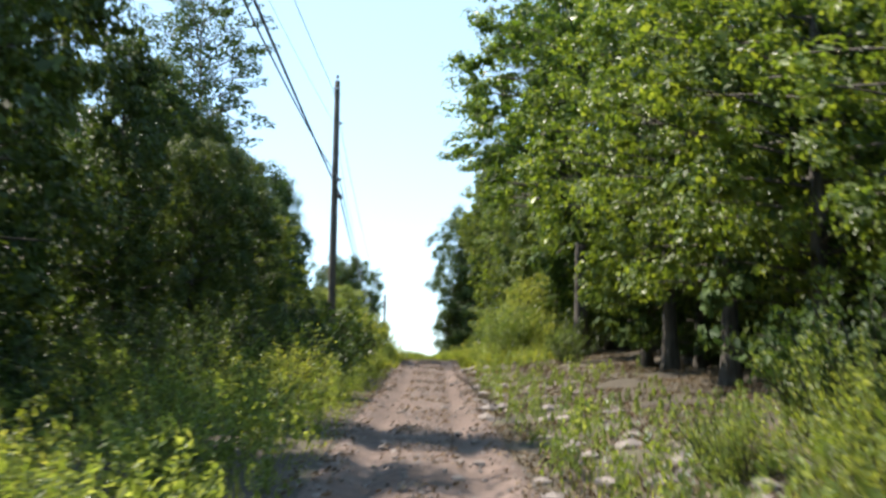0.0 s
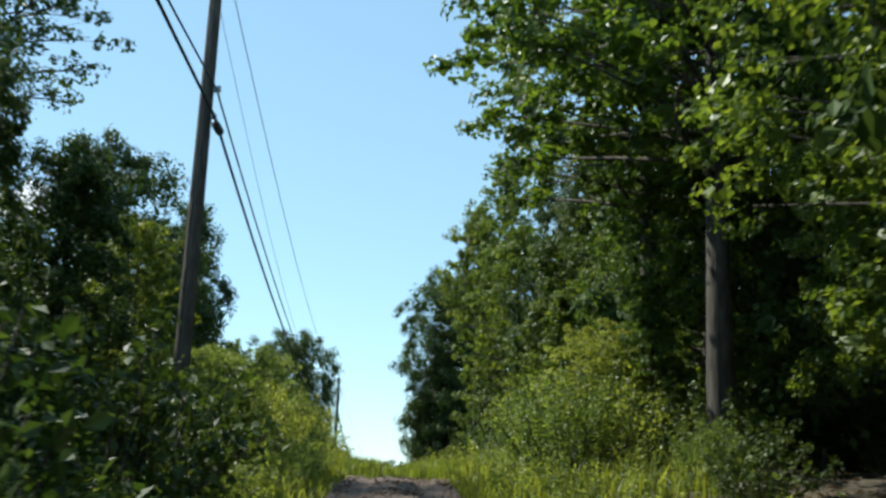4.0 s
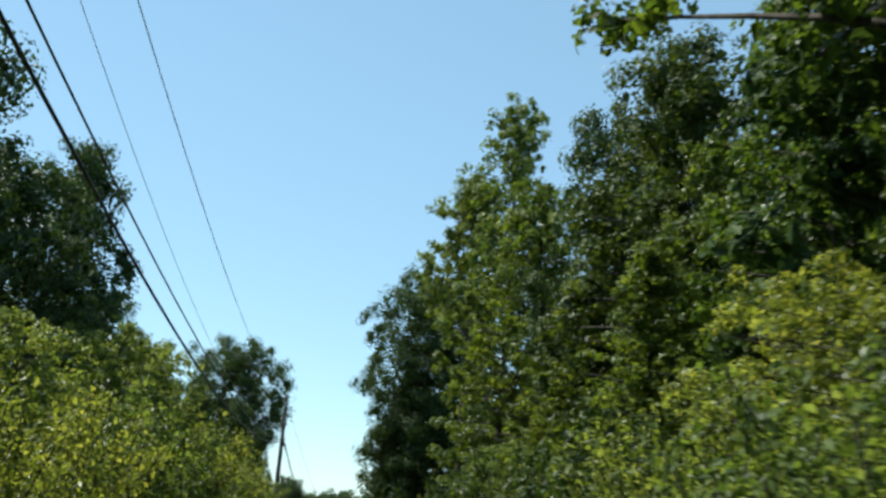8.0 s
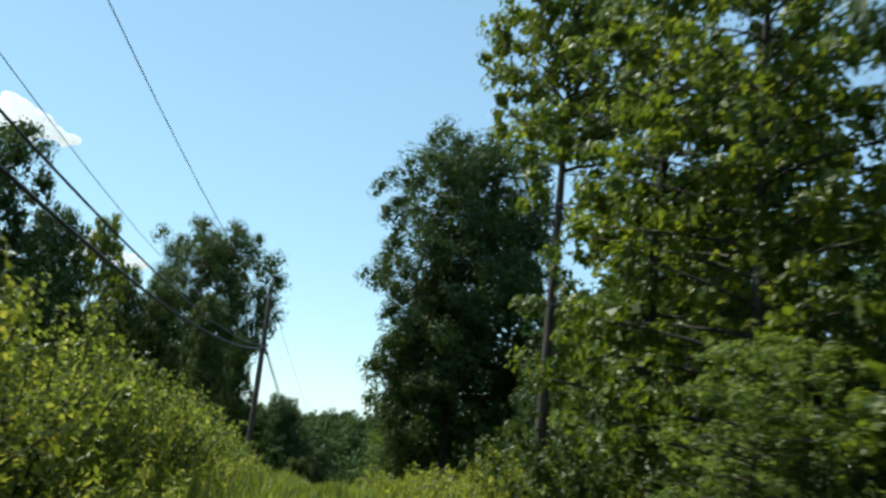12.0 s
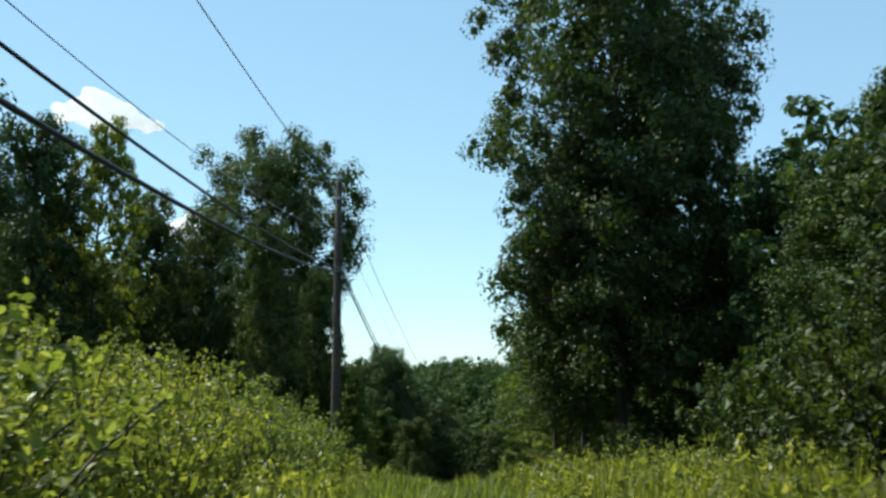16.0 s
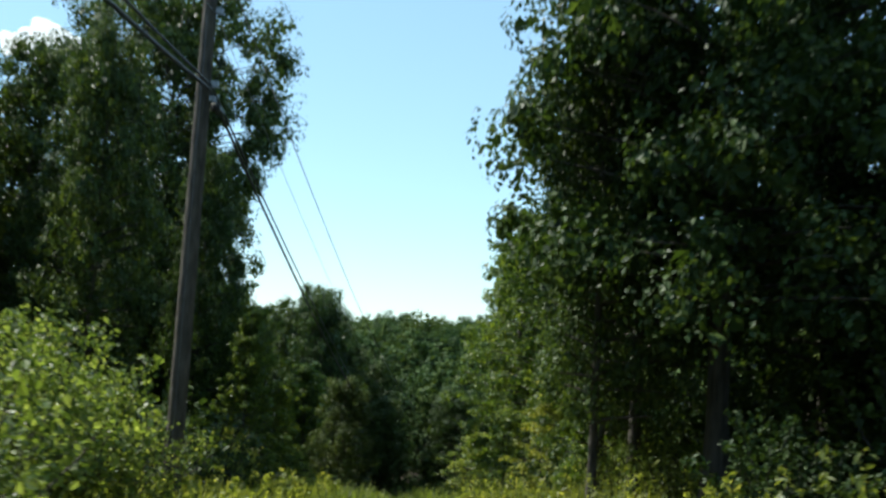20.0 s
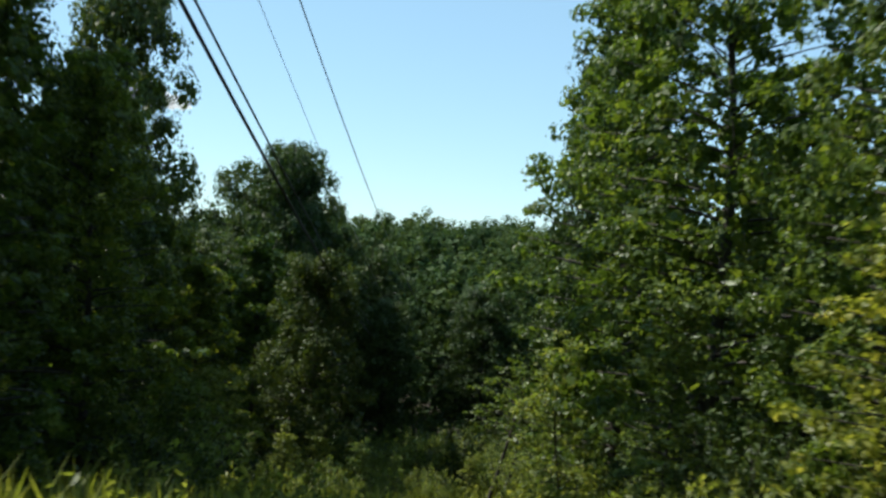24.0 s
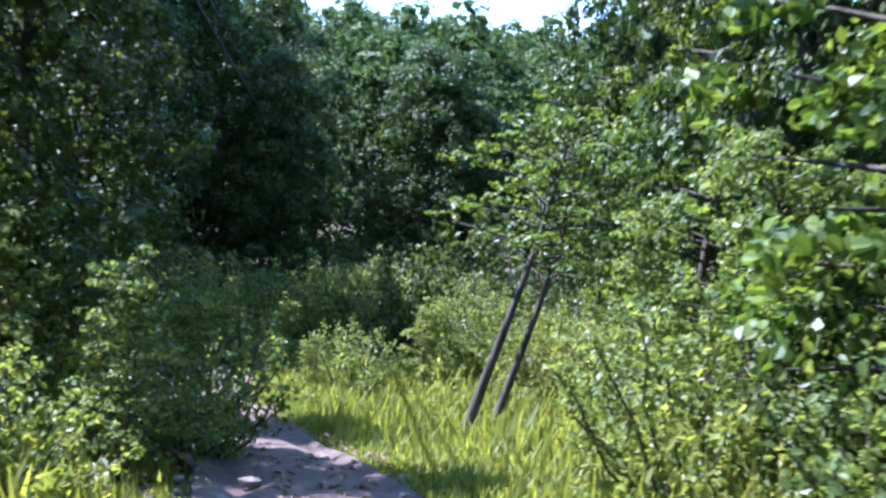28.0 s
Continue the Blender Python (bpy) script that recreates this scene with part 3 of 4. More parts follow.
# the forest behind both edges
for side in (-1, 1):
    for row in range(3):
        for y in np.arange(16, 185, 6.5):
            yy = y + random.uniform(-2.2, 2.2) + row * 2.5
            base = np.interp(yy, (0, 60, 80, 130, 145, 180), (-14, -17, -22, -24, -17, -20)) if side < 0 else np.interp(yy, (0, 60, 100, 145, 180), (10.8, 11, 12, 9.5, 11))
            xx = base + side * (row * 5.5 + random.uniform(-1.5, 1.5))
            if row == 0 or (row == 1 and (side < 0 or random.random() < 0.5)) or (row == 2 and side < 0 and random.random() < 0.7):
                put(random.choice(("far", "far2", "far")), xx, yy, random.uniform(10.5, 14) * (1.15 if yy > 140 else 1.0) if side < 0 else random.uniform(11, 14.5), width=random.uniform(0.9, 1.15))
# the wooded hollow that closes the view
for y, n, h in ((176, 3, 12), (184, 8, 11.2), (192, 9, 13.2), (203, 10, 12.8), (216, 11, 13.8), (230, 12, 14.2), (244, 13, 14.8), (258, 13, 14.2), (272, 14, 13.8), (286, 14, 14.8), (300, 14, 15.2), (316, 15, 15.4)):
    for j in range(n):
        xx = (-13 if y == 176 else -3) + (j - (n - 1) / 2) * 6.0 + random.uniform(-1.8, 1.8)
        if y > 180 or abs(xx - float(track_x(y))) > 2.4:
            put(random.choice(("far", "far2") if y > 186 else ("oak2", "oak")), xx, y + random.uniform(-4, 4), h * random.uniform(0.94, 1.08) * (0.9 if -8 < xx < 14 and y < 210 else 1.0), width=random.uniform(0.95, 1.2))
for xx, y, h in ((-12.8, 194, 18.6), (-9.6, 186, 16.2), (-12.4, 184.5, 17.8), (-7.9, 297, 16.2), (-5.2, 299, 16.0), (-0.4, 318, 16.2), (-7.9, 222, 15.6)):
    put("oak" if y < 200 else "far2", xx, y, h, width=0.8)

# the thickets of young trees and shrubs in the open
THICKET = (
    ("young", -7.6, 66, 6.0), ("young", -6.7, 70.5, 6.7), ("young", -7.0, 75.5, 7.2), ("young", -7.2, 81, 4.5), ("young", -8.2, 86, 3.9), ("shrub", -5.8, 64, 3.0), ("shrub", -5.6, 69, 3.0), ("shrub", -5.6, 74, 3.2),
    ("shrub", -5.8, 80, 3.0), ("shrub", -6.2, 85, 2.8), ("shrub", -6.4, 89, 2.7), ("shrub", -6.8, 92.5, 2.6), ("shrub2", -5.6, 92, 2.2), ("shrub", -8.4, 95, 2.8), ("shrub", -7.0, 97, 2.4), ("shrub2", -5.9, 99, 2.0),
    ("shrub", -9.0, 101, 2.6), ("shrub", -7.2, 103, 2.6), ("shrub", -8.8, 107, 3.0), ("shrub2", -6.6, 108, 2.0), ("shrub", -10.5, 110, 3.2), ("shrub", -8.2, 112, 2.8), ("shrub2", -6.8, 113.5, 2.0),
    ("shrub", -9.6, 116, 3.2), ("shrub", -8.2, 119, 2.9), ("shrub2", -7.0, 119.5, 1.9), ("shrub", -9.8, 122, 3.2), ("shrub3", -8.4, 126, 2.4), ("shrub3", -8.0, 131, 2.2),
    ("shrub3", 4.2, 60, 2.4), ("maple2", 5.6, 64.5, 7.5), ("shrub3", 4.0, 69, 2.4), ("maple2", 6.0, 74, 8.5), ("oak2", 8.6, 71.5, 16), ("young", 4.6, 79, 4.2), ("shrub3", 3.4, 85, 2.4), ("shrub2", 2.6, 88, 1.4), 
    ("sapling", 1.6, 137, 4.6), ("sapling", 0.8, 143.5, 5.0), ("sapling", 0.2, 150.5, 5.2), ("young", 1.2, 157.5, 4.6), ("sapling", 0.9, 161, 4.0), ("sapling", -6.4, 161.5, 2.7), ("sapling", -7.0, 155.5, 2.6), ("shrub2", -6.4, 158.5, 2.0), ("shrub2", -5.6, 155.6, 1.3), ("shrub2", -6.8, 155.4, 1.4), ("sapling", -4.9, 157.4, 2.6), ("sapling", -4.5, 158.6, 2.4),
    ("shrub2", -4.6, 160.2, 1.7), ("shrub2", -6.6, 163.5, 1.8), ("sapling", -6.2, 158, 3.0), ("sapling", -0.9, 170.6, 2.6), ("sapling", -3.6, 169.5, 1.6), ("sapling", -4.3, 172.5, 2.4), ("shrub2", -2.6, 170, 1.5), ("sapling", -7.6, 147, 3.2), ("shrub", -5.2, 175, 2.4), ("shrub", -3.2, 176, 2.6), ("shrub", -7.2, 176, 2.6), ("shrub", -1.2, 176.5, 2.4), ("shrub2", 1.0, 168.5, 1.4), ("shrub2", 2.2, 166.6, 1.6), ("shrub2", 1.7, 169, 1.7), ("shrub", 0.4, 171.5, 2.2),
    ("shrub2", 0.3, 156.5, 1.8), ("shrub2", 0.6, 153.5, 1.6), ("sapling", 1.3, 154.5, 3.6),
    ("shrub2", -3.9, 8.5, 1.0), ("shrub2", -4.8, 11, 1.3), ("shrub2", -3.6, 13.5, 1.1), ("shrub2", -4.6, 16.5, 1.4), ("shrub2", -3.8, 20, 1.3), ("shrub2", -4.9, 23, 1.7), ("shrub2", -3.7, 26, 1.5), ("shrub2", -4.6, 29.5, 1.9),
    ("shrub3", -4.2, 33.5, 2.4), ("shrub4", -5.4, 36, 3.4), ("shrub3", -4.6, 39.5, 2.8), ("shrub4", -6.4, 40.5, 4.2), ("shrub3", -4.4, 44, 2.4), ("shrub4", -6.6, 33, 4.2), ("shrub4", -6.4, 27, 3.6), ("shrub4", -6.6, 21, 3.4), ("shrub4", -6.8, 46, 4.0),
    ("shrub2", 3.6, 9.5, 1.0), ("shrub2", 4.6, 11, 1.3), ("shrub2", 3.4, 12.6, 1.0), ("shrub2", 5.2, 14, 1.4),
    ("shrub", 3.5, 51, 2.5), ("young", 4.8, 53.2, 4.8), ("shrub", 3.6, 55, 2.5), ("young", -6.7, 53, 4.4), ("shrub", -5.0, 51.5, 2.2), ("young", -6.8, 58.5, 5.0), ("shrub", -5.0, 56, 2.4), ("shrub", -5.2, 60, 2.6),
)
for kind, x, y, h in THICKET:
    put(kind, x, y, h)
put("leaning", -0.62, 164.9, 6.6, turn=-4)
put("leaning", -0.1, 165.2, 5.6, turn=9)
# undergrowth along the wood's edges
for y in np.arange(11, 178, 2.9):
    for side in (-1, 1):
        if random.random() < 0.15 or (side > 0 and (14 < y < 42 or 93 < y < 119)):
            continue
        yy = y + random.uniform(-1, 1)
        edge = np.interp(yy, (0, 50, 62, 82, 95, 130, 140, 150, 175), (-6.4, -6.8, -8, -11, -12, -11, -8.0, -8.0, -8.5)) if side < 0 else np.interp(yy, (0, 30, 60, 90, 120, 145, 175), (5.4, 4.8, 5.0, 4.6, 3.0, 1.6, 2.0))
        xx = edge + side * random.uniform(-0.5, 1.6)
        put(random.choice(("shrub", "shrub2", "shrub3", "shrub3")), xx, yy, random.uniform(1.2, 2.2))

# dark understory inside the wood
for x0, x1, y0, y1, step in ((10.2, 12.5, 14, 62, 1.8), (6.5, 9.5, 96, 142, 1.7), (-13.5, -10.5, 16, 60, 3.0), (-15, 8, 175, 184, 0.7), (-16, -12, 150, 174, 3.0)):
    for y in np.arange(y0, y1, step):
        x = random.uniform(x0, x1)
        if y > 178 or abs(x - float(track_x(y))) > 2.2:
            put("shrub4" if x > 6 and y < 63 else "shrub3", x, y + random.uniform(-0.6, 0.6), random.uniform(2.2, 4.0))


# ---- grass and weeds ----
def blades(name, label, seed, count, y0, y1, near, far_, low, high, mat, width=0.02, sides=(-1, 1)):
    rng = np.random.default_rng(seed)
    y = rng.uniform(y0, y1, count)
    side = rng.choice(sides, count)
    d = near + (far_ - near) * rng.random(count) ** 1.3
    x = track_x(y) + side * d
    clump = 0.5 + 0.5 * wave(x, y, 1.7)
    h = rng.uniform(low, high, count) * (0.55 + 0.6 * clump) * np.clip(0.35 + (d - near) * 0.7, 0.35, 1) * np.where((side > 0) & (y > 15) & (y < 42), 0.4, 1.0)
    foot = np.stack([x, y, ground_z(x, y) - 0.03], 1)
    az = rng.uniform(0, 2 * np.pi, count)
    w = np.stack([np.cos(az), np.sin(az), np.zeros(count)], 1) * (width * rng.uniform(0.7, 1.6, count))[:, None]
    b = np.stack([np.cos(az + 1.5) * 0.35, np.sin(az + 1.5) * 0.35, np.ones(count)], 1) * h[:, None]
    b[:, :2] *= rng.uniform(0.1, 1.6, (count, 1))
    mid = foot + b * [0.32, 0.32, 0.6]
    v = np.stack([foot - w, foot + w, mid + w * 0.8, foot + b, mid - w * 0.8], 1).reshape(-1, 3)
    i = 5 * np.arange(count)[:, None]
    f = np.concatenate([i + np.array([[0, 1, 2]]), i + np.array([[0, 2, 4]]), i + np.array([[4, 2, 3]])])
    return tagged(mesh_object(name, v, f, mat), label, "grass", kind="stuff")


blades("grass", "tall yellow-green grass along the dirt track", 21, 52000, 44, 188, 1.4, 6.0, 0.3, 0.8, GRASS)
blades("grass", "sparse short grass at the edge of the track", 22, 9000, 3, 60, 1.6, 3.2, 0.12, 0.35, GRASS, 0.012)
blades("grass", "short trodden grass on the verge", 23, 20000, 55, 175, 1.2, 2.4, 0.15, 0.35, GRASS, 0.014)
blades("grass", "tall grass overgrowing the little-used track", 25, 24000, 56, 150, -0.2, 1.7, 0.35, 0.75, GRASS, 0.014)
blades("grass", "sunlit yellow-green grass in the bend of the track", 24, 26000, 157, 178, 1.0, 6.0, 0.25, 0.5, GRASS, 0.016, (1,))


def weeds(name, label, seed, count, y0, y1, near, far_, low, high, leaf, mat, sides=(-1, 1)):
    rng = np.random.default_rng(seed)
    y = rng.uniform(y0, y1, count)
    side = rng.choice(sides, count)
    x = track_x(y) + side * rng.uniform(near, far_, count)
    keep = ~((side > 0) & (y > 15) & (y < 44) & (rng.random(count) < 0.72))          # few grow on the shaded stony bank
    keep &= ~((side > 0) & (y > 157) & (y < 166.5))                                 # nor in the grassy bend
    x, y, side, count = x[keep], y[keep], side[keep], int(keep.sum())
    h = (0.45 + 0.55 * (0.5 + 0.5 * wave(x, y, 1.3))) * rng.uniform(low, high, count) * np.where((side > 0) & (y > 15) & (y < 42), 0.55, 1.0)
    k = 30
    q = rng.uniform(0.15, 1.0, (count, k))
    az = rng.uniform(0, 2 * np.pi, (count, k))
    r = 0.26 * (1.1 - 0.75 * q) * rng.uniform(0.3, 1, (count, k)) * h[:, None]
    p = np.stack([x[:, None] + np.cos(az) * r, y[:, None] + np.sin(az) * r, ground_z(x, y)[:, None] + q * h[:, None]], -1).reshape(-1, 3)
    out = np.stack([np.cos(az), np.sin(az), 0 * az], -1).reshape(-1, 3)
    v, f = leaves(p, out, leaf, rng, up=0.7, ratio=0.4, droop=0.3)
    return tagged(mesh_object(name, v, f, mat), label, "weeds", kind="stuff")


weeds("weeds", "waist-high leafy green weeds beside the track", 31, 3000, 3, 60, 1.9, 6.2, 0.5, 1.4, 0.095, LEAF_BUSH, (-1, -1, 1))
weeds("weeds", "knee-high leafy green weeds beside the track", 33, 2600, 60, 185, 1.7, 6.5, 0.5, 1.3, 0.13, LEAF_BUSH)
weeds("weeds", "low straggling weeds on the stony bank", 34, 700, 14, 43, 1.7, 5.0, 0.4, 1.2, 0.08, LEAF_BUSH, (1,))
weeds("flowering_weeds", "pale seed heads of wild flowers on the verge", 32, 90, 5, 60, 2.4, 6.0, 0.9, 1.4, 0.05, PALE)


def surface_z(x, y):
    """Height of the track's crown near its middle, of the ground beside it."""
    return np.where(np.abs(x - track_x(y)) < 1.5, smooth_profile(y) + 0.035, ground_z(x, y) + 0.02)


def litter(seed, count, y0, y1, low, high):
    rng = np.random.default_rng(seed)
    y = rng.uniform(y0, y1, count)
    x = track_x(y) + rng.uniform(low, high, count)
    keep = (wave(x, y, 2.2) > -0.35) & (np.abs(np.abs(x - track_x(y)) - 0.85) > 0.22)
    x, y = x[keep], y[keep]
    p = np.stack([x, y, surface_z(x, y)], 1)
    v, f = leaves(p, np.zeros_like(p), 0.11, rng, up=2.2, spread=0.6, fold=0.5, ratio=0.6)
    return tagged(mesh_object("leaf_litter", v, f, LITTER), "dry brown fallen leaves on the track and bank", "leaf litter", kind="stuff")


litter(61, 9000, 3, 62, -1.8, 5.0)
litter(62, 24000, 5, 50, 1.5, 10.5)
litter(63, 1500, 148, 170, -1.4, 1.4)

# loose stones on the track
stone_meshes = []
for k in range(5):
    bm = bmesh.new()
    bmesh.ops.create_icosphere(bm, subdivisions=1, radius=1.0)
    for v in bm.verts:
        v.co *= 1 + 0.35 * noise.noise(v.co * 1.3 + Vector((k * 7.1, 0, 0)))
        v.co.z *= 0.6
    me = bpy.data.meshes.new("stone")
    bm.to_mesh(me)
    bm.free()
    me.materials.append(STONE)
    stone_meshes.append(me)
rng = np.random.default_rng(51)
for k in range(290):
    y = float(rng.uniform(5, 46) if k < 240 else rng.uniform(150, 170))
    bank = k % 2 == 0 and k < 240
    u = float(rng.uniform(1.4, 4.4) if bank else rng.uniform(-1.45, 1.5))
    x, s = float(track_x(y)) + u, float(rng.uniform(0.07, 0.24) if bank else rng.uniform(0.025, 0.1))
    ob = new("stone", stone_meshes[k % 5])
    ob.parent = road
    ob.matrix_basis = Matrix.Translation((x, y, float(surface_z(x, y)) - 0.03)) @ pose(0, 0, 0, 0, 0, 37 * k) @ Matrix.Diagonal((s * 1.3, s, s, 1))
# smaller gravel, too small to pick apart
bm = bmesh.new()
bmesh.ops.create_icosphere(bm, subdivisions=1, radius=1.0)
ball = np.array([v.co[:] for v in bm.verts])
ball_faces = np.array([[v.index for v in f.verts] for f in bm.faces])
bm.free()
pebbles = []
for k in range(2600):
    y = float(rng.uniform(3, 62))
    u = float(rng.normal() * 0.35 if k % 2 else rng.choice((-1, 1)) * rng.uniform(1.0, 1.8))
    x, s = float(track_x(y)) + u, float(rng.uniform(0.012, 0.035))
    a = rng.uniform(0, 6.28)
    w = ball * (1 + 0.3 * rng.normal(size=(len(ball), 1))) * [1.3 * s, s, 0.7 * s]
    pebbles.append((np.stack([w[:, 0] * math.cos(a) - w[:, 1] * math.sin(a), w[:, 0] * math.sin(a) + w[:, 1] * math.cos(a), w[:, 2]], 1) + [x, y, float(surface_z(x, y))], ball_faces))
tagged(mesh_object("gravel", *join(pebbles), STONE), "loose brownish grey gravel scattered on the dirt track", "gravel", kind="stuff")


# ---- power line ----
def lathe(profile, sides=10):
    bm = bmesh.new()
    rings = [[bm.verts.new((r * math.cos(2 * math.pi * j / sides), r * math.sin(2 * math.pi * j / sides), z)) for j in range(sides)] for r, z in profile]
    for a, b in zip(rings, rings[1:]):
        for j in range(sides):
            bm.faces.new((a[j], a[(j + 1) % sides], b[(j + 1) % sides], b[j]))
    bm.faces.new(rings[-1])
    bm.faces.new(rings[0][::-1])
    for fc in bm.faces:
        fc.smooth = True
    return bm


def box(sx, sy, sz, x=0, y=0, z=0, bevel=0.008):
    bm = bmesh.new()
    bmesh.ops.create_cube(bm, size=1, matrix=Matrix.Translation((x, y, z)) @ Matrix.Diagonal((sx, sy, sz, 1)))
    bmesh.ops.bevel(bm, geom=bm.edges[:], offset=bevel, segments=1, affect="EDGES")
    return bm


# foot x, y, then the heights of the pole top, the conductor, the neutral wire and the two telephone cables
POLES = ((-3.9, -26, 13.9, 13.3, 11.2, 8.95, 8.6), (-5.3, 47.9, 15.4, 14.98, 13.3, 10.55, 9.9), (-7.12, 124.5, 10.3, 9.55, 8.3, 6.8, 6.5), (-4.6, 200, -5.4, -6.6, -6.9, -8.3, -8.7))


def make_pole(x, y, top, power, neutral, upper, lower):
    ob = tagged(new("utility_pole"), "weathered grey-brown wooden utility pole at the wood's edge", "utility pole", "poles of the power line")
    ground_at = gz(x, y)
    ob.location = (x, y, ground_at)
    h, neutral, upper, lower = top - ground_at, neutral - ground_at, upper - ground_at, lower - ground_at
    part("shaft", lathe([(0.19, -0.4), (0.185, 0.3), (0.17, h * 0.4), (0.14, h * 0.8), (0.122, h - 0.04), (0.1, h)], 14), POLE_WOOD, ob)
    part("insulator", lathe([(0.02, h), (0.02, h + 0.14), (0.06, h + 0.15), (0.075, h + 0.19), (0.045, h + 0.22), (0.065, h + 0.25), (0.04, h + 0.29)]), CERAMIC, ob, "brown ceramic pin insulator on the pole top")
    part("power_bracket", box(0.3, 0.07, 0.1, 0.0 if x < -5 else 0.1, -0.16, power - ground_at), STEEL, ob, "steel bracket carrying the power conductor")
    part("neutral_bracket", box(0.2, 0.06, 0.12, 0.18, 0, neutral), STEEL, ob, "small steel bracket for the neutral wire")
    part("cable_clamp", box(0.2, 0.1, 0.14, 0.2, 0, upper), STEEL, ob, "steel suspension clamp for the telephone cables")
    part("cable_clamp", box(0.16, 0.1, 0.12, 0.18, 0, lower), STEEL, ob)
    part("splice_case", box(0.18, 0.62, 0.18, 0.22, 0.45, lower - 0.12, 0.05), RUBBER, ob, "black cable splice case")
    part("ground_wire", box(0.012, 0.012, h * 0.8, 0.0, -0.19, h * 0.42, 0.003), WIRE, ob, "thin copper ground wire down the pole")
    return ob


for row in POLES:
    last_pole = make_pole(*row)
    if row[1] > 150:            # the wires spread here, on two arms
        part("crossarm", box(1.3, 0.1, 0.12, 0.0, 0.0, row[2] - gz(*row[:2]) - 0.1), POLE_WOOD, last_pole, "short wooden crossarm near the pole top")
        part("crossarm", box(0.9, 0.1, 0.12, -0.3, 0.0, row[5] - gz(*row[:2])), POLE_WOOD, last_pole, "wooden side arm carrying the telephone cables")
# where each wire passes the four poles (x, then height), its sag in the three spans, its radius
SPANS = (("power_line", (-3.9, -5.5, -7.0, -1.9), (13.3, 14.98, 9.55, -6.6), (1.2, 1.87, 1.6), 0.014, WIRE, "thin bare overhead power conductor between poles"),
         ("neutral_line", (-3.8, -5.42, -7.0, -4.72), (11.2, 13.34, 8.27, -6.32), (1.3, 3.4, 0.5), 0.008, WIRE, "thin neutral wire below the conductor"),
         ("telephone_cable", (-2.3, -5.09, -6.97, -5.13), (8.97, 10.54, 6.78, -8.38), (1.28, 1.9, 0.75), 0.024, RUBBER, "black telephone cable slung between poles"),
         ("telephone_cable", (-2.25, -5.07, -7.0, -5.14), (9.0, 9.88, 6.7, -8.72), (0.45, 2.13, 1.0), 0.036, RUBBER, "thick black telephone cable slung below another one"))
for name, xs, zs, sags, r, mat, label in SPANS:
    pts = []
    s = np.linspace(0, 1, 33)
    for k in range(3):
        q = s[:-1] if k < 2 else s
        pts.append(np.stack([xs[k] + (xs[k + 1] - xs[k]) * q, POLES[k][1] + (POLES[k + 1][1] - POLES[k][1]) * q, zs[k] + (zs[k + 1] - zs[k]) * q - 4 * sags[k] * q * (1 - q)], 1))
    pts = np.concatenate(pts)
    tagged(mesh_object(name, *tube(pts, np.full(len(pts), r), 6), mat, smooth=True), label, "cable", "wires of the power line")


# ---- the wider woods, closing the place all round ----
rng = np.random.default_rng(71)
wx, wy = [a.ravel() for a in np.meshgrid(np.arange(-124, 132, 8.0), np.arange(-78, 340, 8.0))]
wx, wy = wx + rng.uniform(-3, 3, len(wx)), wy + rng.uniform(-3, 3, len(wy))
keep = (wx < -33) | (wx > 23) | (wy > 326) | ((wy < 9) & (np.abs(wx + 1) > 9.5))
wx, wy = wx[keep], wy[keep]
wz, wh, per = ground_z(wx, wy), rng.uniform(10, 13.5, len(wx)), 130
d = rng.normal(size=(len(wx), per, 3))
d /= np.linalg.norm(d, axis=2, keepdims=True)
lump = 1 + 0.25 * np.sin(5 * d[..., 0] + wx[:, None]) * np.sin(4 * d[..., 1] + wy[:, None])
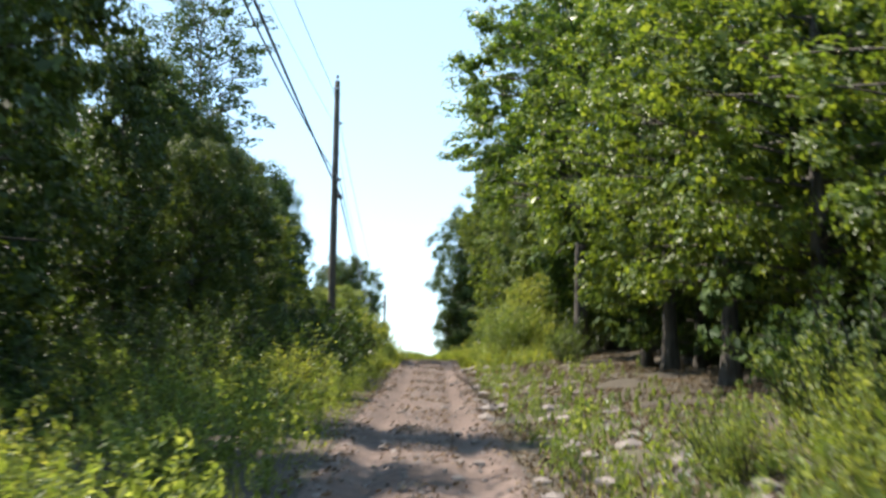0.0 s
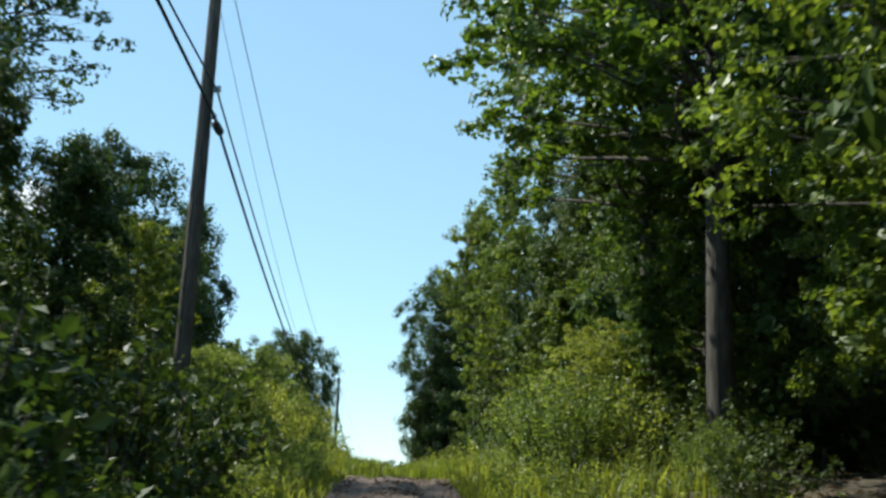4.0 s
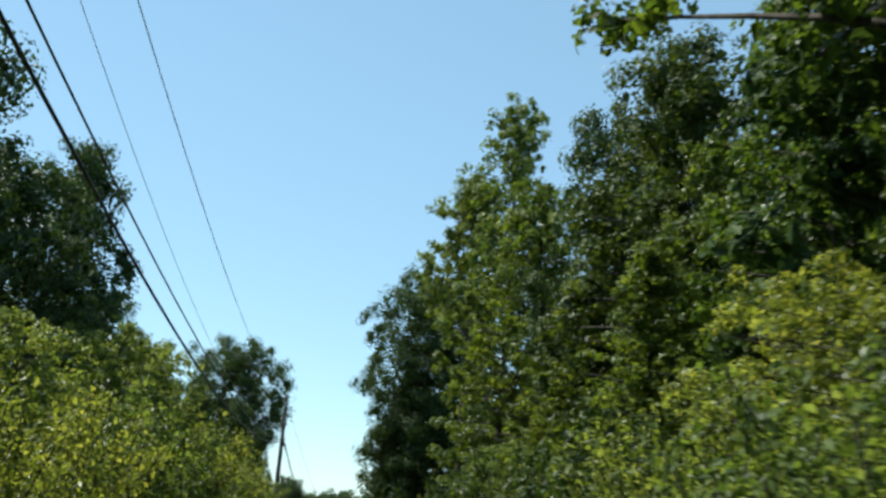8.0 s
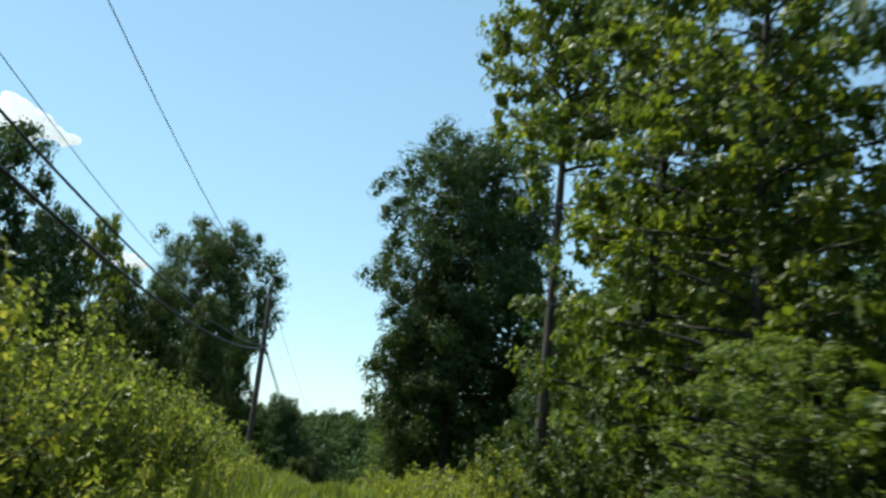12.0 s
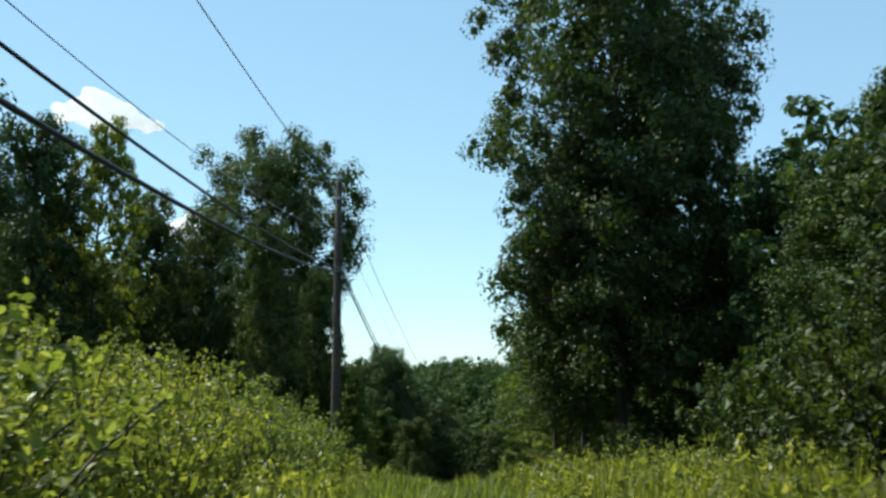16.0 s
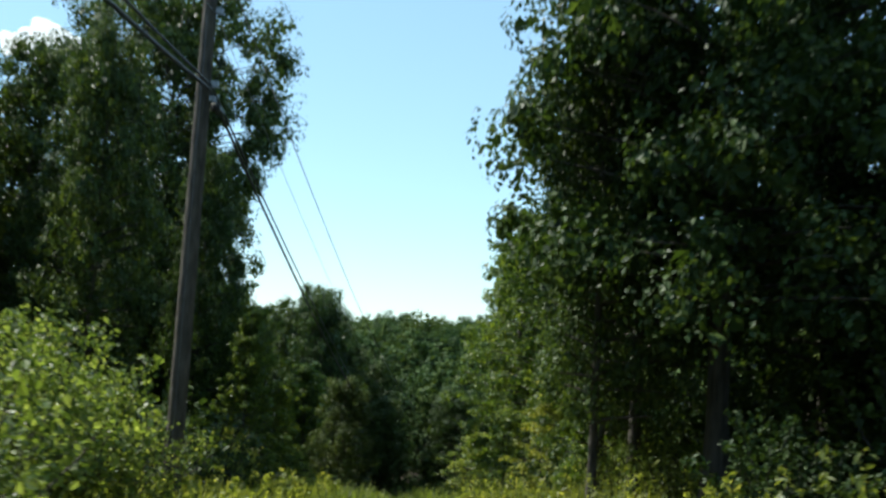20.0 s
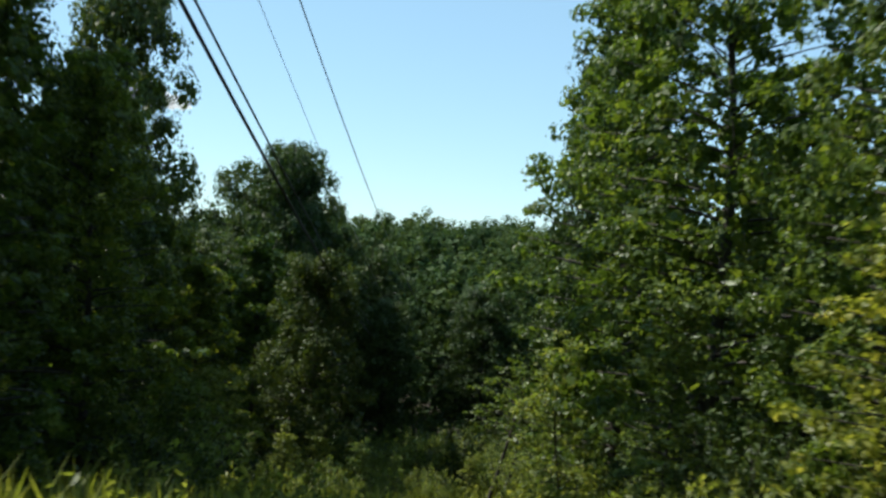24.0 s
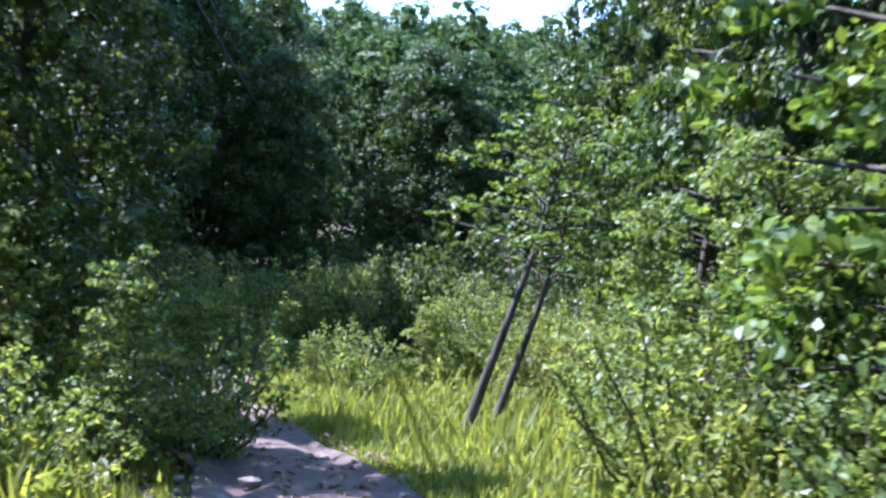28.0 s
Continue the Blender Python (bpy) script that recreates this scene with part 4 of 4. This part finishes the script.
reach = (rng.uniform(0.6, 1.0, (len(wx), per)) * lump)[..., None] * (np.stack([wh * 0.45, wh * 0.45, wh * 0.44], 1))[:, None]
crown = np.stack([wx, wy, wz + wh * 0.56], 1)[:, None] + d * reach
v, f = leaves(crown.reshape(-1, 3), d.reshape(-1, 3) * 1.6, 1.6, rng, up=0.45, spread=0.55, ratio=0.75)
tagged(mesh_object("far_woods", v, f, LEAF_FAR), "closed dark green woodland on both sides of the cutting", "woods", kind="stuff")
stems = [tube([(x, y, z - 0.2), (x, y, z + h * 0.6)], (0.2, 0.1), 5) for x, y, z, h in zip(wx, wy, wz, wh)]
tagged(mesh_object("far_trunks", *join(stems), BARK), "dark bare trunks under the crowns of the woods", "woods", kind="stuff")


# ---- clouds ----
def make_cloud(way, span, seed, puffs):
    rng = np.random.default_rng(seed)
    bm = bmesh.new()
    for j in range(puffs):
        q = rng.uniform(-1, 1)
        top = max(0.04, 0.34 - 0.3 * abs(q + 0.25) ** 0.9)
        r = span * rng.uniform(0.05, 0.11) * (1.1 - 0.6 * abs(q))
        c = Vector((q * span * 0.5, rng.normal() * span * 0.05, rng.uniform(0, top) * span))
        bmesh.ops.create_icosphere(bm, subdivisions=2, radius=r, matrix=Matrix.Translation(c) @ Matrix.Diagonal((1.35, 1, 0.9, 1)))
    for v in bm.verts:
        v.co += noise.noise_vector(v.co / (span * 0.09)) * span * 0.035
    for f in bm.faces:
        f.smooth = True
    ob = tagged(part("cloud", bm, CLOUD), "small white fair-weather cloud in a blue sky", "cloud", "fair-weather clouds", "structure")
    merge, soften = ob.modifiers.new("merge", "REMESH"), ob.modifiers.new("soften", "SMOOTH")
    merge.mode, merge.voxel_size, merge.use_smooth_shade = "VOXEL", span * 0.014, True
    soften.factor, soften.iterations = 0.5, 3
    ob.matrix_basis = Matrix.Translation(Vector(way) * 3200) @ pose(0, 0, 0, 0, 0, math.degrees(math.atan2(-way[0], way[1])))
    return ob

make_cloud((-0.336, 0.918, 0.206), 290, 41, 70)
make_cloud((-0.257, 0.961, 0.106), 240, 42, 55)
